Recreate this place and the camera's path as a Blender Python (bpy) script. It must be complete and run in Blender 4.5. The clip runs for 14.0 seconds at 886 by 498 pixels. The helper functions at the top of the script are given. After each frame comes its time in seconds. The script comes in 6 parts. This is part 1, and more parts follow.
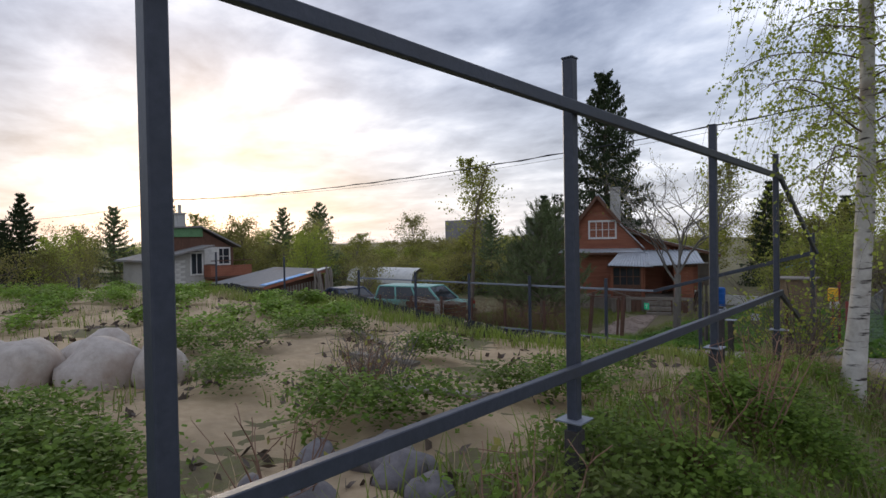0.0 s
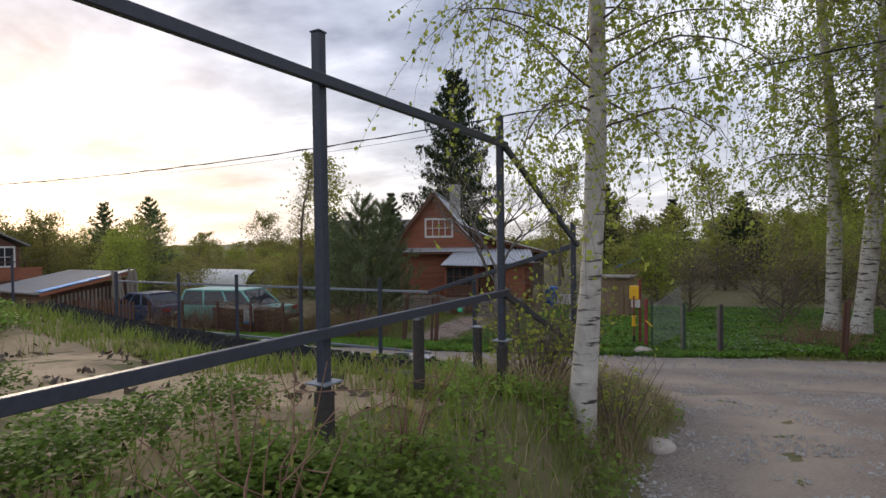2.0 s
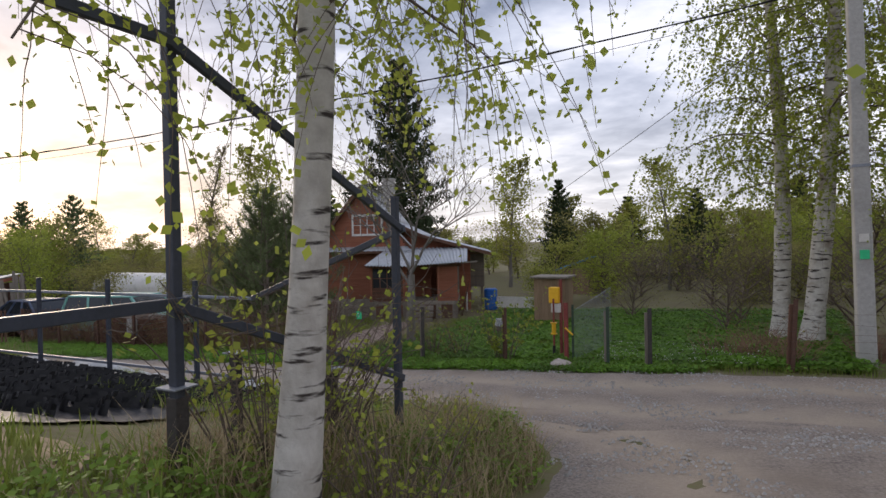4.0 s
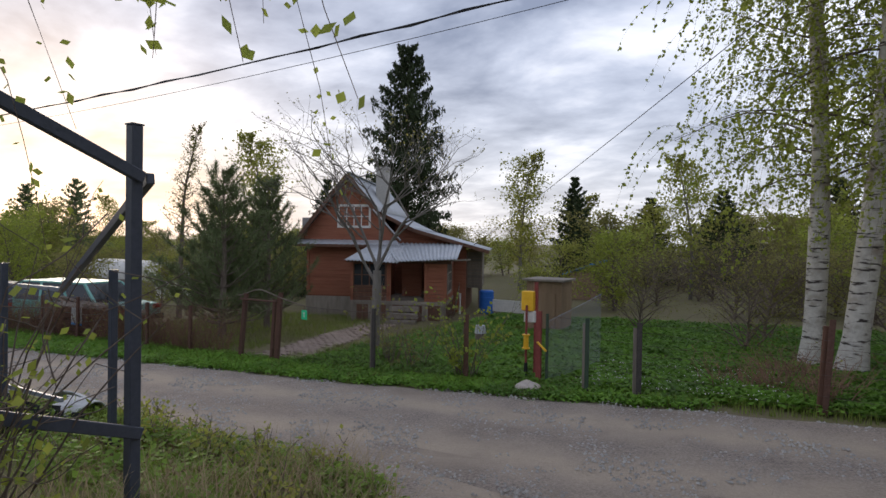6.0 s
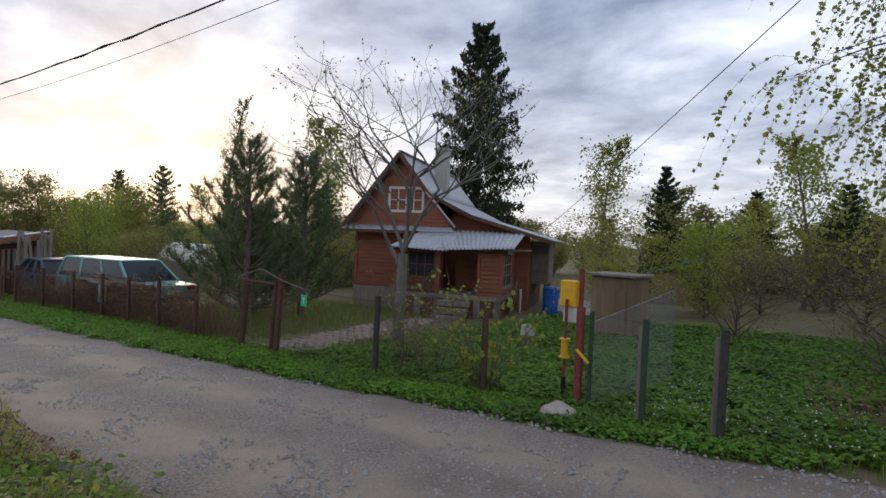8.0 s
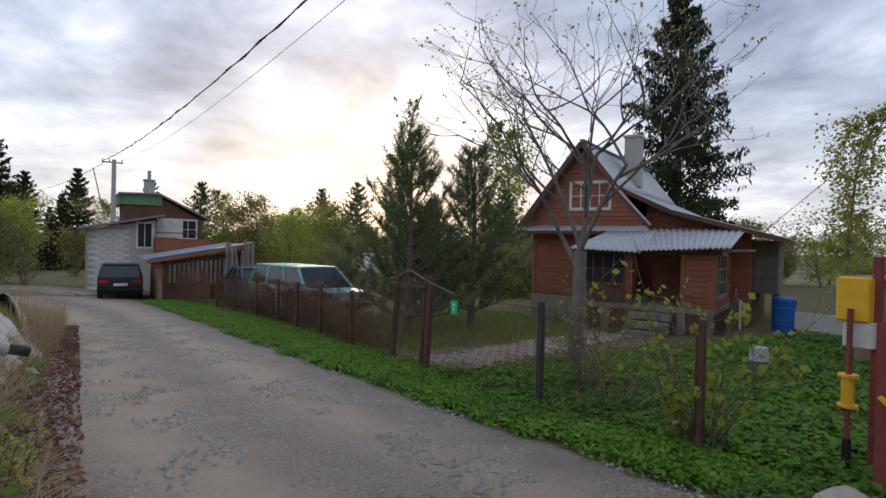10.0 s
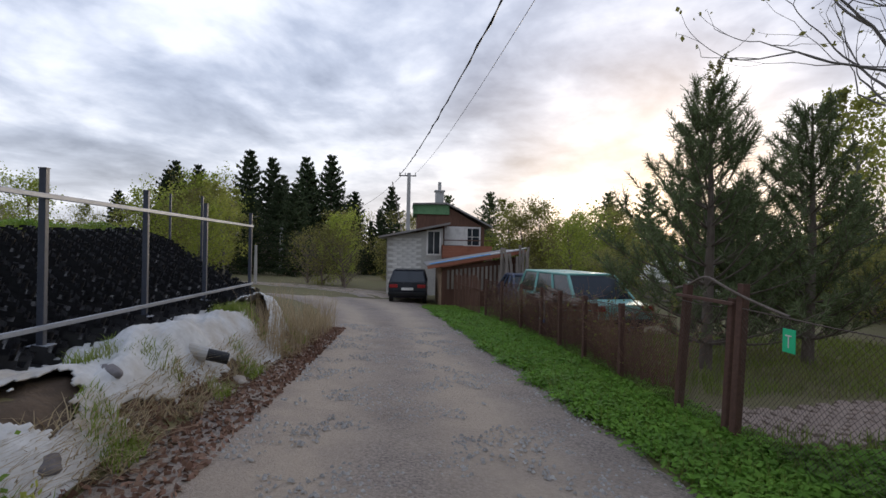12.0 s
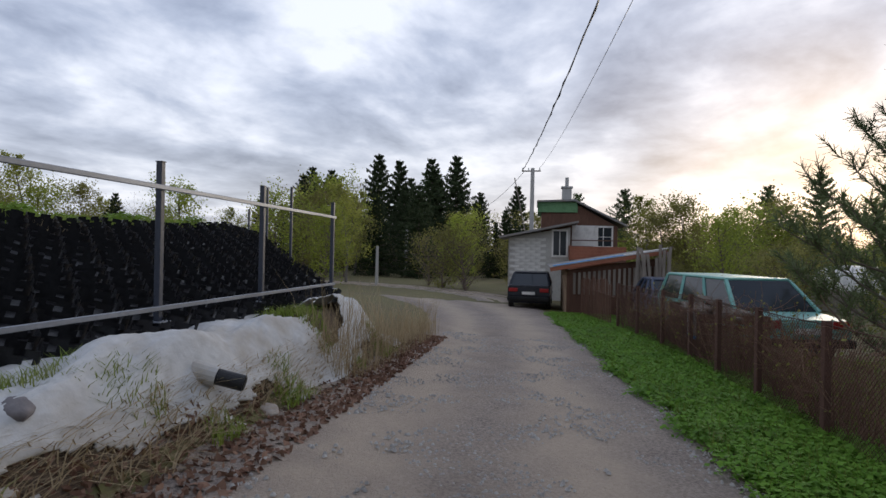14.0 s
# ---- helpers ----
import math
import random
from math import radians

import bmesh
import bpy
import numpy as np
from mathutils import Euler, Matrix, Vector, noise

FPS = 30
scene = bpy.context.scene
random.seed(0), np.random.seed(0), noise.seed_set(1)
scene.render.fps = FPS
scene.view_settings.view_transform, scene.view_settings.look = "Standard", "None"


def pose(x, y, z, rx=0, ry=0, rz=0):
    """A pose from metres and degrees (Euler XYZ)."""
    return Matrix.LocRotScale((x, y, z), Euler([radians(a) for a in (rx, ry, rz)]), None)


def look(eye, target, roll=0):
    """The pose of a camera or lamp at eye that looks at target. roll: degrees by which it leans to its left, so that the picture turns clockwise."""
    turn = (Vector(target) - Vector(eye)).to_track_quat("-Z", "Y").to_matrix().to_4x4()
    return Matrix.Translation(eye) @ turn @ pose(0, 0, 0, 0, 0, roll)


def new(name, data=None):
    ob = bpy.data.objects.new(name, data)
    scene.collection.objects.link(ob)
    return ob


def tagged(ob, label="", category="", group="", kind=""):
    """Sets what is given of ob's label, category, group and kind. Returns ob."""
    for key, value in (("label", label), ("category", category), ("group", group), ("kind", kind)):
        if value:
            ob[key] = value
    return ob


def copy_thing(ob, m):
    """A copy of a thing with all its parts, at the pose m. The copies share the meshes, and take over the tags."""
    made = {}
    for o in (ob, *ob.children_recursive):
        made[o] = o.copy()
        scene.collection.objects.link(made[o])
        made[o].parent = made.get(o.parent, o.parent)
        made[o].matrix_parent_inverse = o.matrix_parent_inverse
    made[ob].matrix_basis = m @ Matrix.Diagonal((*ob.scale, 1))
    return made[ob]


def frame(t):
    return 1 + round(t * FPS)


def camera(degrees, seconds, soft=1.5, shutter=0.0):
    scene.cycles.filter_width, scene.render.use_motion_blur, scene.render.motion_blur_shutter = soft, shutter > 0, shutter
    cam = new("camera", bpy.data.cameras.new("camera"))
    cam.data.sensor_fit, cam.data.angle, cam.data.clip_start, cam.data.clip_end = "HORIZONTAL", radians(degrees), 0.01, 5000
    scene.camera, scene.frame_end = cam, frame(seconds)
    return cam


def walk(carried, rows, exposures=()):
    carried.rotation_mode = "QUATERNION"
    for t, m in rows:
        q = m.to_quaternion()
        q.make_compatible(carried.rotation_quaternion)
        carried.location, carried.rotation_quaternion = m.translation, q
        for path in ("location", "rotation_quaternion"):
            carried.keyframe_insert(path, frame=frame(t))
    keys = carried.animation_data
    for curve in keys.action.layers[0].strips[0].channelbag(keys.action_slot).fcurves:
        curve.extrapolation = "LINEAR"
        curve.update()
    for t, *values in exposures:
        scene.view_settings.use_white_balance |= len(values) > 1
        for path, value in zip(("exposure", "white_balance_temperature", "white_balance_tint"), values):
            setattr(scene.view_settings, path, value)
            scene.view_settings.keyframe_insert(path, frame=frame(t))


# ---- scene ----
cam = camera(76.2, 14.0)
PATH = [
    (0, (0.39, 0.107, 2.451), (-0.932, 1.607, 2.419), -1.0),
    (0.5, (0.517, 0.779, 2.421), (-0.688, 2.375, 2.387), -1.0),
    (1, (0.676, 1.512, 2.367), (-0.452, 3.164, 2.335), -0.9),
    (1.5, (0.858, 2.194, 2.331), (-0.172, 3.908, 2.298), -0.7),
    (2, (1.015, 2.939, 2.254), (0.041, 4.686, 2.222), -0.8),
    (2.5, (1.163, 3.647, 2.2), (0.233, 5.418, 2.169), -0.9),
    (3, (1.292, 4.425, 2.168), (0.372, 6.201, 2.135), -0.6),
    (3.5, (1.362, 5.131, 2.116), (0.48, 6.926, 2.088), -1.0),
    (4.2, (1.597, 6.012, 2.028), (0.706, 7.802, 2.004), -1.2),
    (6.5, (1.773, 8.91, 1.814), (0.763, 10.636, 1.788), 1.8),
    (7, (1.719, 9.576, 1.726), (0.647, 11.265, 1.703), 2.1),
    (9.3, (0.871, 11.958, 1.307), (-0.546, 13.369, 1.279), 2.1),
    (9.5, (0.731, 12.078, 1.294), (-0.72, 13.454, 1.277), 1.8),
    (10, (0.228, 12.548, 1.215), (-1.451, 13.635, 1.198), 1.4),
    (10.5, (-0.356, 13.008, 1.182), (-2.189, 13.808, 1.166), 0.6),
    (11, (-1.052, 13.485, 1.110), (-3.001, 13.936, 1.101), 1.5),
    (11.5, (-1.465, 13.701, 1.082), (-3.440, 14.017, 1.077), 1.6),
    (12, (-1.990, 13.910, 1.023), (-3.985, 14.044, 1.020), 1.1),
    (12.5, (-2.449, 14.042, 0.992), (-4.447, 14.124, 0.989), 1.3),
    (13, (-3.010, 14.137, 0.947), (-5.008, 14.064, 0.945), 1.2),
    (13.5, (-3.462, 14.227, 0.924), (-5.458, 14.093, 0.922), 1.4),
    (14, (-3.994, 14.271, 0.887), (-5.968, 13.948, 0.888), 1.2),
]
# the clip's camera opens up and warms a little along the lane
EXPOSURES = [(0, 0.0, 6550, 11), (1, 0.12, 6850, 12), (2.5, 0.2, 6900, 13), (4.2, 0.2, 6950, 14), (7, 0.06, 6600, 11), (10.5, 0.06, 6550, 11), (12.5, -0.04, 6500, 11), (14, -0.1, 6500, 11)]
walk(cam, [(t, look(eye, target, roll)) for t, eye, target, roll in PATH], EXPOSURES)

# ---------- world and sun ----------
SUN_DIR = Vector((-0.90, 0.43, 0.16)).normalized()


def make_world():
    w = bpy.data.worlds.new("sky")
    w.use_nodes = True
    scene.world = w
    nt = w.node_tree
    nt.nodes.clear()
    N, L = nt.nodes.new, nt.links.new
    out, bg = N("ShaderNodeOutputWorld"), N("ShaderNodeBackground")
    sky = N("ShaderNodeTexSky")
    sky.sky_type, sky.sun_disc = "NISHITA", False
    sky.sun_elevation = math.radians(9)
    sky.sun_rotation = math.atan2(SUN_DIR.x, SUN_DIR.y)
    sky.air_density, sky.dust_density = 1.2, 2.0
    tc = N("ShaderNodeTexCoord")
    sep = N("ShaderNodeSeparateXYZ")
    L(tc.outputs["Generated"], sep.inputs[0])

    def mth(op, a, b=None, clamp=False):
        m = N("ShaderNodeMath")
        m.operation, m.use_clamp = op, clamp
        for k, v in enumerate((a, b)):
            if v is None:
                continue
            if isinstance(v, (int, float)):
                m.inputs[k].default_value = v
            else:
                L(v, m.inputs[k])
        return m.outputs[0]

    zc = mth("MAXIMUM", sep.outputs[2], 0.0)
    zz = mth("ADD", zc, 0.16)
    comb = N("ShaderNodeCombineXYZ")
    L(mth("DIVIDE", sep.outputs[0], zz), comb.inputs[0])
    L(mth("DIVIDE", sep.outputs[1], zz), comb.inputs[1])

    def noise(scale, detail, rough, off):
        mp = N("ShaderNodeMapping")
        mp.inputs["Location"].default_value = off
        mp.inputs["Rotation"].default_value = (0, 0, 0.5)
        mp.inputs["Scale"].default_value = (1.0, 1.2, 1.0)
        L(comb.outputs[0], mp.inputs[0])
        n = N("ShaderNodeTexNoise")
        n.inputs["Scale"].default_value, n.inputs["Detail"].default_value = scale, detail
        n.inputs["Roughness"].default_value = rough
        n.inputs["Distortion"].default_value = 0.25
        L(mp.outputs[0], n.inputs[0])
        return n.outputs["Fac"]

    a, b = noise(0.75, 7, 0.55, (3, 1, 0)), noise(2.1, 6, 0.55, (7, 4, 2))
    mixed = mth("ADD", mth("MULTIPLY", a, 0.65), mth("MULTIPLY", b, 0.35))
    ramp = N("ShaderNodeValToRGB")
    cr = ramp.color_ramp
    cr.elements[0].position, cr.elements[0].color = 0.39, (0.20, 0.245, 0.36, 1)
    cr.elements[1].position, cr.elements[1].color = 0.60, (0.78, 0.83, 0.95, 1)
    e = cr.elements.new(0.49)
    e.color = (0.42, 0.48, 0.62, 1)
    L(mixed, ramp.inputs[0])
    # a brighter, warmer band low in the west, where the sun stands behind the cloud
    dot = N("ShaderNodeVectorMath")
    dot.operation = "DOT_PRODUCT"
    L(tc.outputs["Generated"], dot.inputs[0])
    dot.inputs[1].default_value = Vector((SUN_DIR.x, SUN_DIR.y, 0.05)).normalized()
    side = mth("POWER", mth("MULTIPLY", mth("ADD", dot.outputs["Value"], 1.0), 0.5, True), 3.0)
    low = mth("POWER", mth("SUBTRACT", 1.0, mth("MULTIPLY", zc, 2.6), True), 2.2)
    fac = mth("MULTIPLY", low, mth("ADD", mth("MULTIPLY", side, 0.20), 0.28), True)
    warm = N("ShaderNodeMix")
    warm.data_type = "RGBA"
    L(fac, warm.inputs["Factor"])
    L(ramp.outputs[0], warm.inputs["A"])
    warm.inputs["B"].default_value = (0.80, 0.77, 0.69, 1)
    add = N("ShaderNodeMix")
    add.data_type, add.blend_type = "RGBA", "ADD"
    add.inputs["Factor"].default_value = 1.0
    sk = N("ShaderNodeMix")
    sk.data_type, sk.blend_type = "RGBA", "MULTIPLY"
    sk.inputs["Factor"].default_value = 1.0
    L(sky.outputs[0], sk.inputs["A"])
    sk.inputs["B"].default_value = (0.012, 0.012, 0.012, 1)
    L(warm.outputs["Result"], add.inputs["A"])
    L(sk.outputs["Result"], add.inputs["B"])
    L(add.outputs["Result"], bg.inputs[0])
    bg.inputs[1].default_value = 1.22
    L(bg.outputs[0], out.inputs[0])


make_world()
sun = new("sun", bpy.data.lights.new("sun", "SUN"))
sun.data.energy, sun.data.angle, sun.data.color = 0.9, math.radians(14), (1.0, 0.86, 0.68)
sun.rotation_euler = (-SUN_DIR).to_track_quat("-Z", "Y").to_euler()

# ---------- materials ----------


def mat(name, c1, c2, scale=8.0, rough=0.8, bump=0.3, metal=0.0, big=0.6, c3=None, stretch=(1, 1, 1), island=0.0, trans=0.0, bscale=None):
    m = bpy.data.materials.new(name)
    m.use_nodes = True
    nt = m.node_tree
    N, L = nt.nodes.new, nt.links.new
    bs = nt.nodes["Principled BSDF"]
    geo = N("ShaderNodeTexCoord")
    mp = N("ShaderNodeMapping")
    mp.inputs["Scale"].default_value = stretch
    L(geo.outputs["Object"], mp.inputs[0])

    def noise(s, d=6):
        n = N("ShaderNodeTexNoise")
        n.inputs["Scale"].default_value, n.inputs["Detail"].default_value = s, d
        n.inputs["Roughness"].default_value = 0.62
        L(mp.outputs[0], n.inputs[0])
        return n.outputs["Fac"]

    def mixc(f, a, b):
        x = N("ShaderNodeMix")
        x.data_type = "RGBA"
        L(f, x.inputs["Factor"])
        for k, v in (("A", a), ("B", b)):
            if isinstance(v, tuple):
                x.inputs[k].default_value = (*v, 1)
            else:
                L(v, x.inputs[k])
        return x.outputs["Result"]

    def rng(f, a, b):
        r = N("ShaderNodeMapRange")
        r.inputs["From Min"].default_value, r.inputs["From Max"].default_value = a, b
        L(f, r.inputs["Value"])
        return r.outputs["Result"]

    fine, large = noise(scale), noise(big, 4)
    col = mixc(rng(fine, 0.3, 0.7), c1, c2)
    c3 = c3 or tuple(0.6 * a + 0.15 * b for a, b in zip(c1, c2))
    col = mixc(rng(large, 0.5, 0.72), col, c3)
    if island:
        g = N("ShaderNodeNewGeometry")
        oi = N("ShaderNodeObjectInfo")
        ad = N("ShaderNodeMath")
        ad.operation = "ADD"
        L(g.outputs["Random Per Island"], ad.inputs[0])
        L(oi.outputs["Random"], ad.inputs[1])
        hs = N("ShaderNodeHueSaturation")
        mr = N("ShaderNodeMapRange")
        mr.inputs["From Max"].default_value = 2.0
        mr.inputs["To Min"].default_value, mr.inputs["To Max"].default_value = 1 - island, 1 + island
        L(ad.outputs[0], mr.inputs["Value"])
        L(mr.outputs["Result"], hs.inputs["Value"])
        L(col, hs.inputs["Color"])
        col = hs.outputs[0]
    L(col, bs.inputs["Base Color"])
    rr = N("ShaderNodeMapRange")
    rr.inputs["To Min"].default_value, rr.inputs["To Max"].default_value = max(rough - 0.12, 0.03), min(rough + 0.1, 1)
    L(fine, rr.inputs["Value"])
    L(rr.outputs["Result"], bs.inputs["Roughness"])
    bs.inputs["Metallic"].default_value = metal
    bs.inputs["Specular IOR Level"].default_value = 0.12 if trans else 0.3
    if bump:
        bp = N("ShaderNodeBump")
        bp.inputs["Strength"].default_value, bp.inputs["Distance"].default_value = bump, 0.03
        L(noise(bscale, 5) if bscale else fine, bp.inputs["Height"])
        L(bp.outputs[0], bs.inputs["Normal"])
    if trans:
        tr = N("ShaderNodeBsdfTranslucent")
        L(col, tr.inputs[0])
        mx = N("ShaderNodeMixShader")
        mx.inputs[0].default_value = trans
        L(bs.outputs[0], mx.inputs[1])
        L(tr.outputs[0], mx.inputs[2])
        L(mx.outputs[0], nt.nodes["Material Output"].inputs[0])
    return m


def glass_mat(name, tint):
    m = bpy.data.materials.new(name)
    m.use_nodes = True
    bs = m.node_tree.nodes["Principled BSDF"]
    bs.inputs["Base Color"].default_value = (*tint, 1)
    bs.inputs["Roughness"].default_value = 0.06
    bs.inputs["Specular IOR Level"].default_value = 0.4
    return m


M = {
    "grass": mat("grass_soil", (0.17, 0.13, 0.078), (0.15, 0.155, 0.055), 14, 0.95, 0.6, big=0.5, c3=(0.15, 0.12, 0.075)),
    "sand": mat("sand", (0.37, 0.265, 0.155), (0.48, 0.36, 0.23), 9, 0.95, 0.5, big=0.9, c3=(0.22, 0.165, 0.10)),
    "gravel": mat("gravel", (0.25, 0.225, 0.205), (0.36, 0.33, 0.3), 30, 0.93, 0.9, big=0.35, c3=(0.27, 0.24, 0.215)),
    "stone_bits": mat("stone_bits", (0.3, 0.28, 0.26), (0.42, 0.4, 0.37), 20, 0.9, 0.3, island=0.35),
    "steel": mat("painted_steel", (0.045, 0.052, 0.07), (0.065, 0.072, 0.095), 30, 0.45, 0.08, big=3, c3=(0.05, 0.055, 0.07)),
    "galv": mat("grey_steel", (0.22, 0.24, 0.28), (0.30, 0.32, 0.36), 20, 0.45, 0.05, 0.3),
    "birch": None,
    "bark": mat("bark", (0.13, 0.10, 0.08), (0.22, 0.18, 0.15), 14, 0.95, 0.8, stretch=(1, 1, 0.3), big=2),
    "bark_grey": mat("bark_grey", (0.14, 0.125, 0.11), (0.22, 0.2, 0.18), 14, 0.9, 0.5, stretch=(1, 1, 0.3), big=2),
    "twig": mat("twig", (0.12, 0.09, 0.075), (0.2, 0.155, 0.125), 20, 0.9, 0.2, island=0.3),
    "cane": mat("dry_cane", (0.20, 0.10, 0.07), (0.30, 0.19, 0.13), 20, 0.9, 0.2, island=0.3),
    "straw": mat("dry_grass", (0.34, 0.26, 0.15), (0.48, 0.38, 0.24), 20, 0.9, 0.1, island=0.3, trans=0.2),
    "leaf_spring": mat("spring_leaf", (0.28, 0.34, 0.055), (0.42, 0.46, 0.1), 3, 0.6, 0, island=0.35, trans=0.5, big=0.8, c3=(0.24, 0.30, 0.06)),
    "leaf_mid": mat("young_leaf", (0.26, 0.29, 0.06), (0.40, 0.40, 0.10), 3, 0.65, 0, island=0.35, trans=0.5, big=0.3, c3=(0.25, 0.23, 0.08)),
    "leaf_olive": mat("olive_leaf", (0.23, 0.235, 0.065), (0.34, 0.31, 0.11), 3, 0.7, 0, island=0.35, trans=0.5, big=0.3, c3=(0.22, 0.18, 0.09)),
    "herb": mat("herb_leaf", (0.115, 0.20, 0.03), (0.225, 0.325, 0.055), 4, 0.6, 0, island=0.55, trans=0.35, big=0.7, c3=(0.13, 0.165, 0.04)),
    "herb_bright": mat("bright_herb", (0.10, 0.22, 0.026), (0.185, 0.335, 0.05), 4, 0.55, 0, island=0.35, trans=0.35, big=0.8, c3=(0.08, 0.16, 0.03)),
    "blade": mat("grass_blade", (0.15, 0.215, 0.035), (0.255, 0.315, 0.07), 4, 0.6, 0, island=0.35, trans=0.35, big=0.8, c3=(0.27, 0.26, 0.11)),
    "spruce": mat("spruce_needles", (0.035, 0.052, 0.026), (0.07, 0.092, 0.04), 5, 0.75, 0, island=0.4, trans=0.1),
    "pine": mat("pine_needles", (0.11, 0.145, 0.065), (0.185, 0.225, 0.105), 5, 0.7, 0, island=0.4, trans=0.15),
    "red_wood": mat("red_boards", (0.27, 0.095, 0.055), (0.35, 0.14, 0.085), 10, 0.8, 0.3, stretch=(0.2, 1, 2), big=0.8, c3=(0.21, 0.075, 0.045), island=0.12),
    "brown_wood": mat("brown_boards", (0.11, 0.055, 0.038), (0.17, 0.09, 0.06), 10, 0.85, 0.4, stretch=(1, 1, 0.2), big=0.8, island=0.2),
    "grey_wood": mat("weathered_boards", (0.19, 0.16, 0.13), (0.30, 0.26, 0.22), 10, 0.9, 0.4, stretch=(1, 1, 0.15), big=1.2, island=0.25),
    "tan_wood": mat("tan_boards", (0.24, 0.155, 0.095), (0.33, 0.23, 0.15), 10, 0.85, 0.4, stretch=(1, 1, 0.15), big=1.2, island=0.15),
    "roof": mat("zinc_roof", (0.36, 0.38, 0.40), (0.50, 0.52, 0.55), 6, 0.5, 0.1, 0.35, big=0.8, c3=(0.45, 0.45, 0.46)),
    "slate": mat("grey_roofing", (0.19, 0.185, 0.18), (0.27, 0.26, 0.25), 8, 0.85, 0.3, big=0.7, c3=(0.21, 0.17, 0.14)),
    "white_paint": mat("white_paint", (0.62, 0.60, 0.56), (0.74, 0.72, 0.68), 12, 0.6, 0.1, big=2),
    "brick_white": mat("white_brick", (0.52, 0.50, 0.46), (0.66, 0.64, 0.60), 12, 0.9, 0.3, island=0.14, big=1),
    "brick_red": mat("red_brick", (0.30, 0.12, 0.08), (0.40, 0.19, 0.13), 12, 0.9, 0.3, island=0.2),
    "mortar": mat("mortar", (0.36, 0.34, 0.31), (0.46, 0.44, 0.40), 14, 0.95, 0.4),
    "concrete": mat("concrete", (0.36, 0.35, 0.33), (0.46, 0.45, 0.43), 18, 0.9, 0.3, big=1.2),
    "rust": mat("rusty_iron", (0.085, 0.045, 0.034), (0.14, 0.075, 0.055), 22, 0.85, 0.3, big=2, c3=(0.10, 0.05, 0.04)),
    "dark_iron": mat("dark_iron", (0.045, 0.04, 0.038), (0.08, 0.07, 0.065), 22, 0.8, 0.3, big=2),
    "mesh": mat("wire", (0.10, 0.075, 0.06), (0.16, 0.12, 0.10), 20, 0.7, 0, 0.4),
    "black": mat("black_plastic", (0.012, 0.012, 0.013), (0.028, 0.028, 0.031), 20, 0.45, 0.2, big=1, c3=(0.02, 0.019, 0.02)),
    "cloth": mat("geotextile", (0.46, 0.46, 0.455), (0.58, 0.58, 0.575), 10, 0.95, 0.4, big=0.9, c3=(0.36, 0.31, 0.25)),
    "yellow": mat("yellow_paint", (0.75, 0.40, 0.02), (0.85, 0.50, 0.04), 20, 0.5, 0.05),
    "red_paint": mat("dull_red_paint", (0.20, 0.045, 0.04), (0.28, 0.07, 0.06), 20, 0.7, 0.1, big=2),
    "green_paint": mat("green_paint", (0.10, 0.22, 0.10), (0.15, 0.29, 0.14), 12, 0.6, 0.1, big=2),
    "dark_green": mat("dark_green_paint", (0.035, 0.06, 0.04), (0.06, 0.09, 0.06), 12, 0.7, 0.2, big=2),
    "sign_green": mat("sign_green", (0.02, 0.50, 0.22), (0.03, 0.58, 0.27), 12, 0.5, 0),
    "teal": mat("teal_car_paint", (0.14, 0.36, 0.31), (0.22, 0.45, 0.40), 4, 0.4, 0.02, big=1, c3=(0.18, 0.36, 0.31)),
    "navy": mat("navy_car_paint", (0.05, 0.065, 0.11), (0.07, 0.09, 0.14), 4, 0.3, 0, big=1),
    "char": mat("dark_car_paint", (0.018, 0.020, 0.026), (0.03, 0.032, 0.04), 4, 0.25, 0, big=1),
    "tyre": mat("tyre", (0.012, 0.012, 0.012), (0.03, 0.03, 0.03), 20, 0.9, 0.1),
    "lamp_red": mat("lamp_red", (0.30, 0.015, 0.015), (0.38, 0.03, 0.03), 20, 0.3, 0),
    "blue_plastic": mat("blue_plastic", (0.015, 0.11, 0.42), (0.03, 0.15, 0.50), 10, 0.45, 0.02),
    "blue_sheet": mat("blue_sheet", (0.06, 0.26, 0.60), (0.10, 0.34, 0.70), 6, 0.6, 0.2),
    "boulder": mat("boulder", (0.36, 0.31, 0.27), (0.52, 0.46, 0.41), 10, 0.9, 0.5, big=1.5, c3=(0.30, 0.22, 0.17)),
    "dark_stone": mat("dark_stone", (0.13, 0.12, 0.125), (0.22, 0.20, 0.20), 12, 0.9, 0.5, big=2),
    "soil": mat("soil", (0.07, 0.048, 0.034), (0.13, 0.09, 0.06), 16, 0.95, 0.7, big=2),
    "glass": glass_mat("window_glass", (0.03, 0.035, 0.04)),
    "car_glass": glass_mat("car_glass", (0.02, 0.025, 0.03)),
    "tiles": mat("paving", (0.26, 0.19, 0.155), (0.34, 0.27, 0.22), 12, 0.9, 0.3, island=0.2),
    "far": mat("far_wall", (0.20, 0.19, 0.19), (0.24, 0.23, 0.23), 3, 0.9, 0),
}


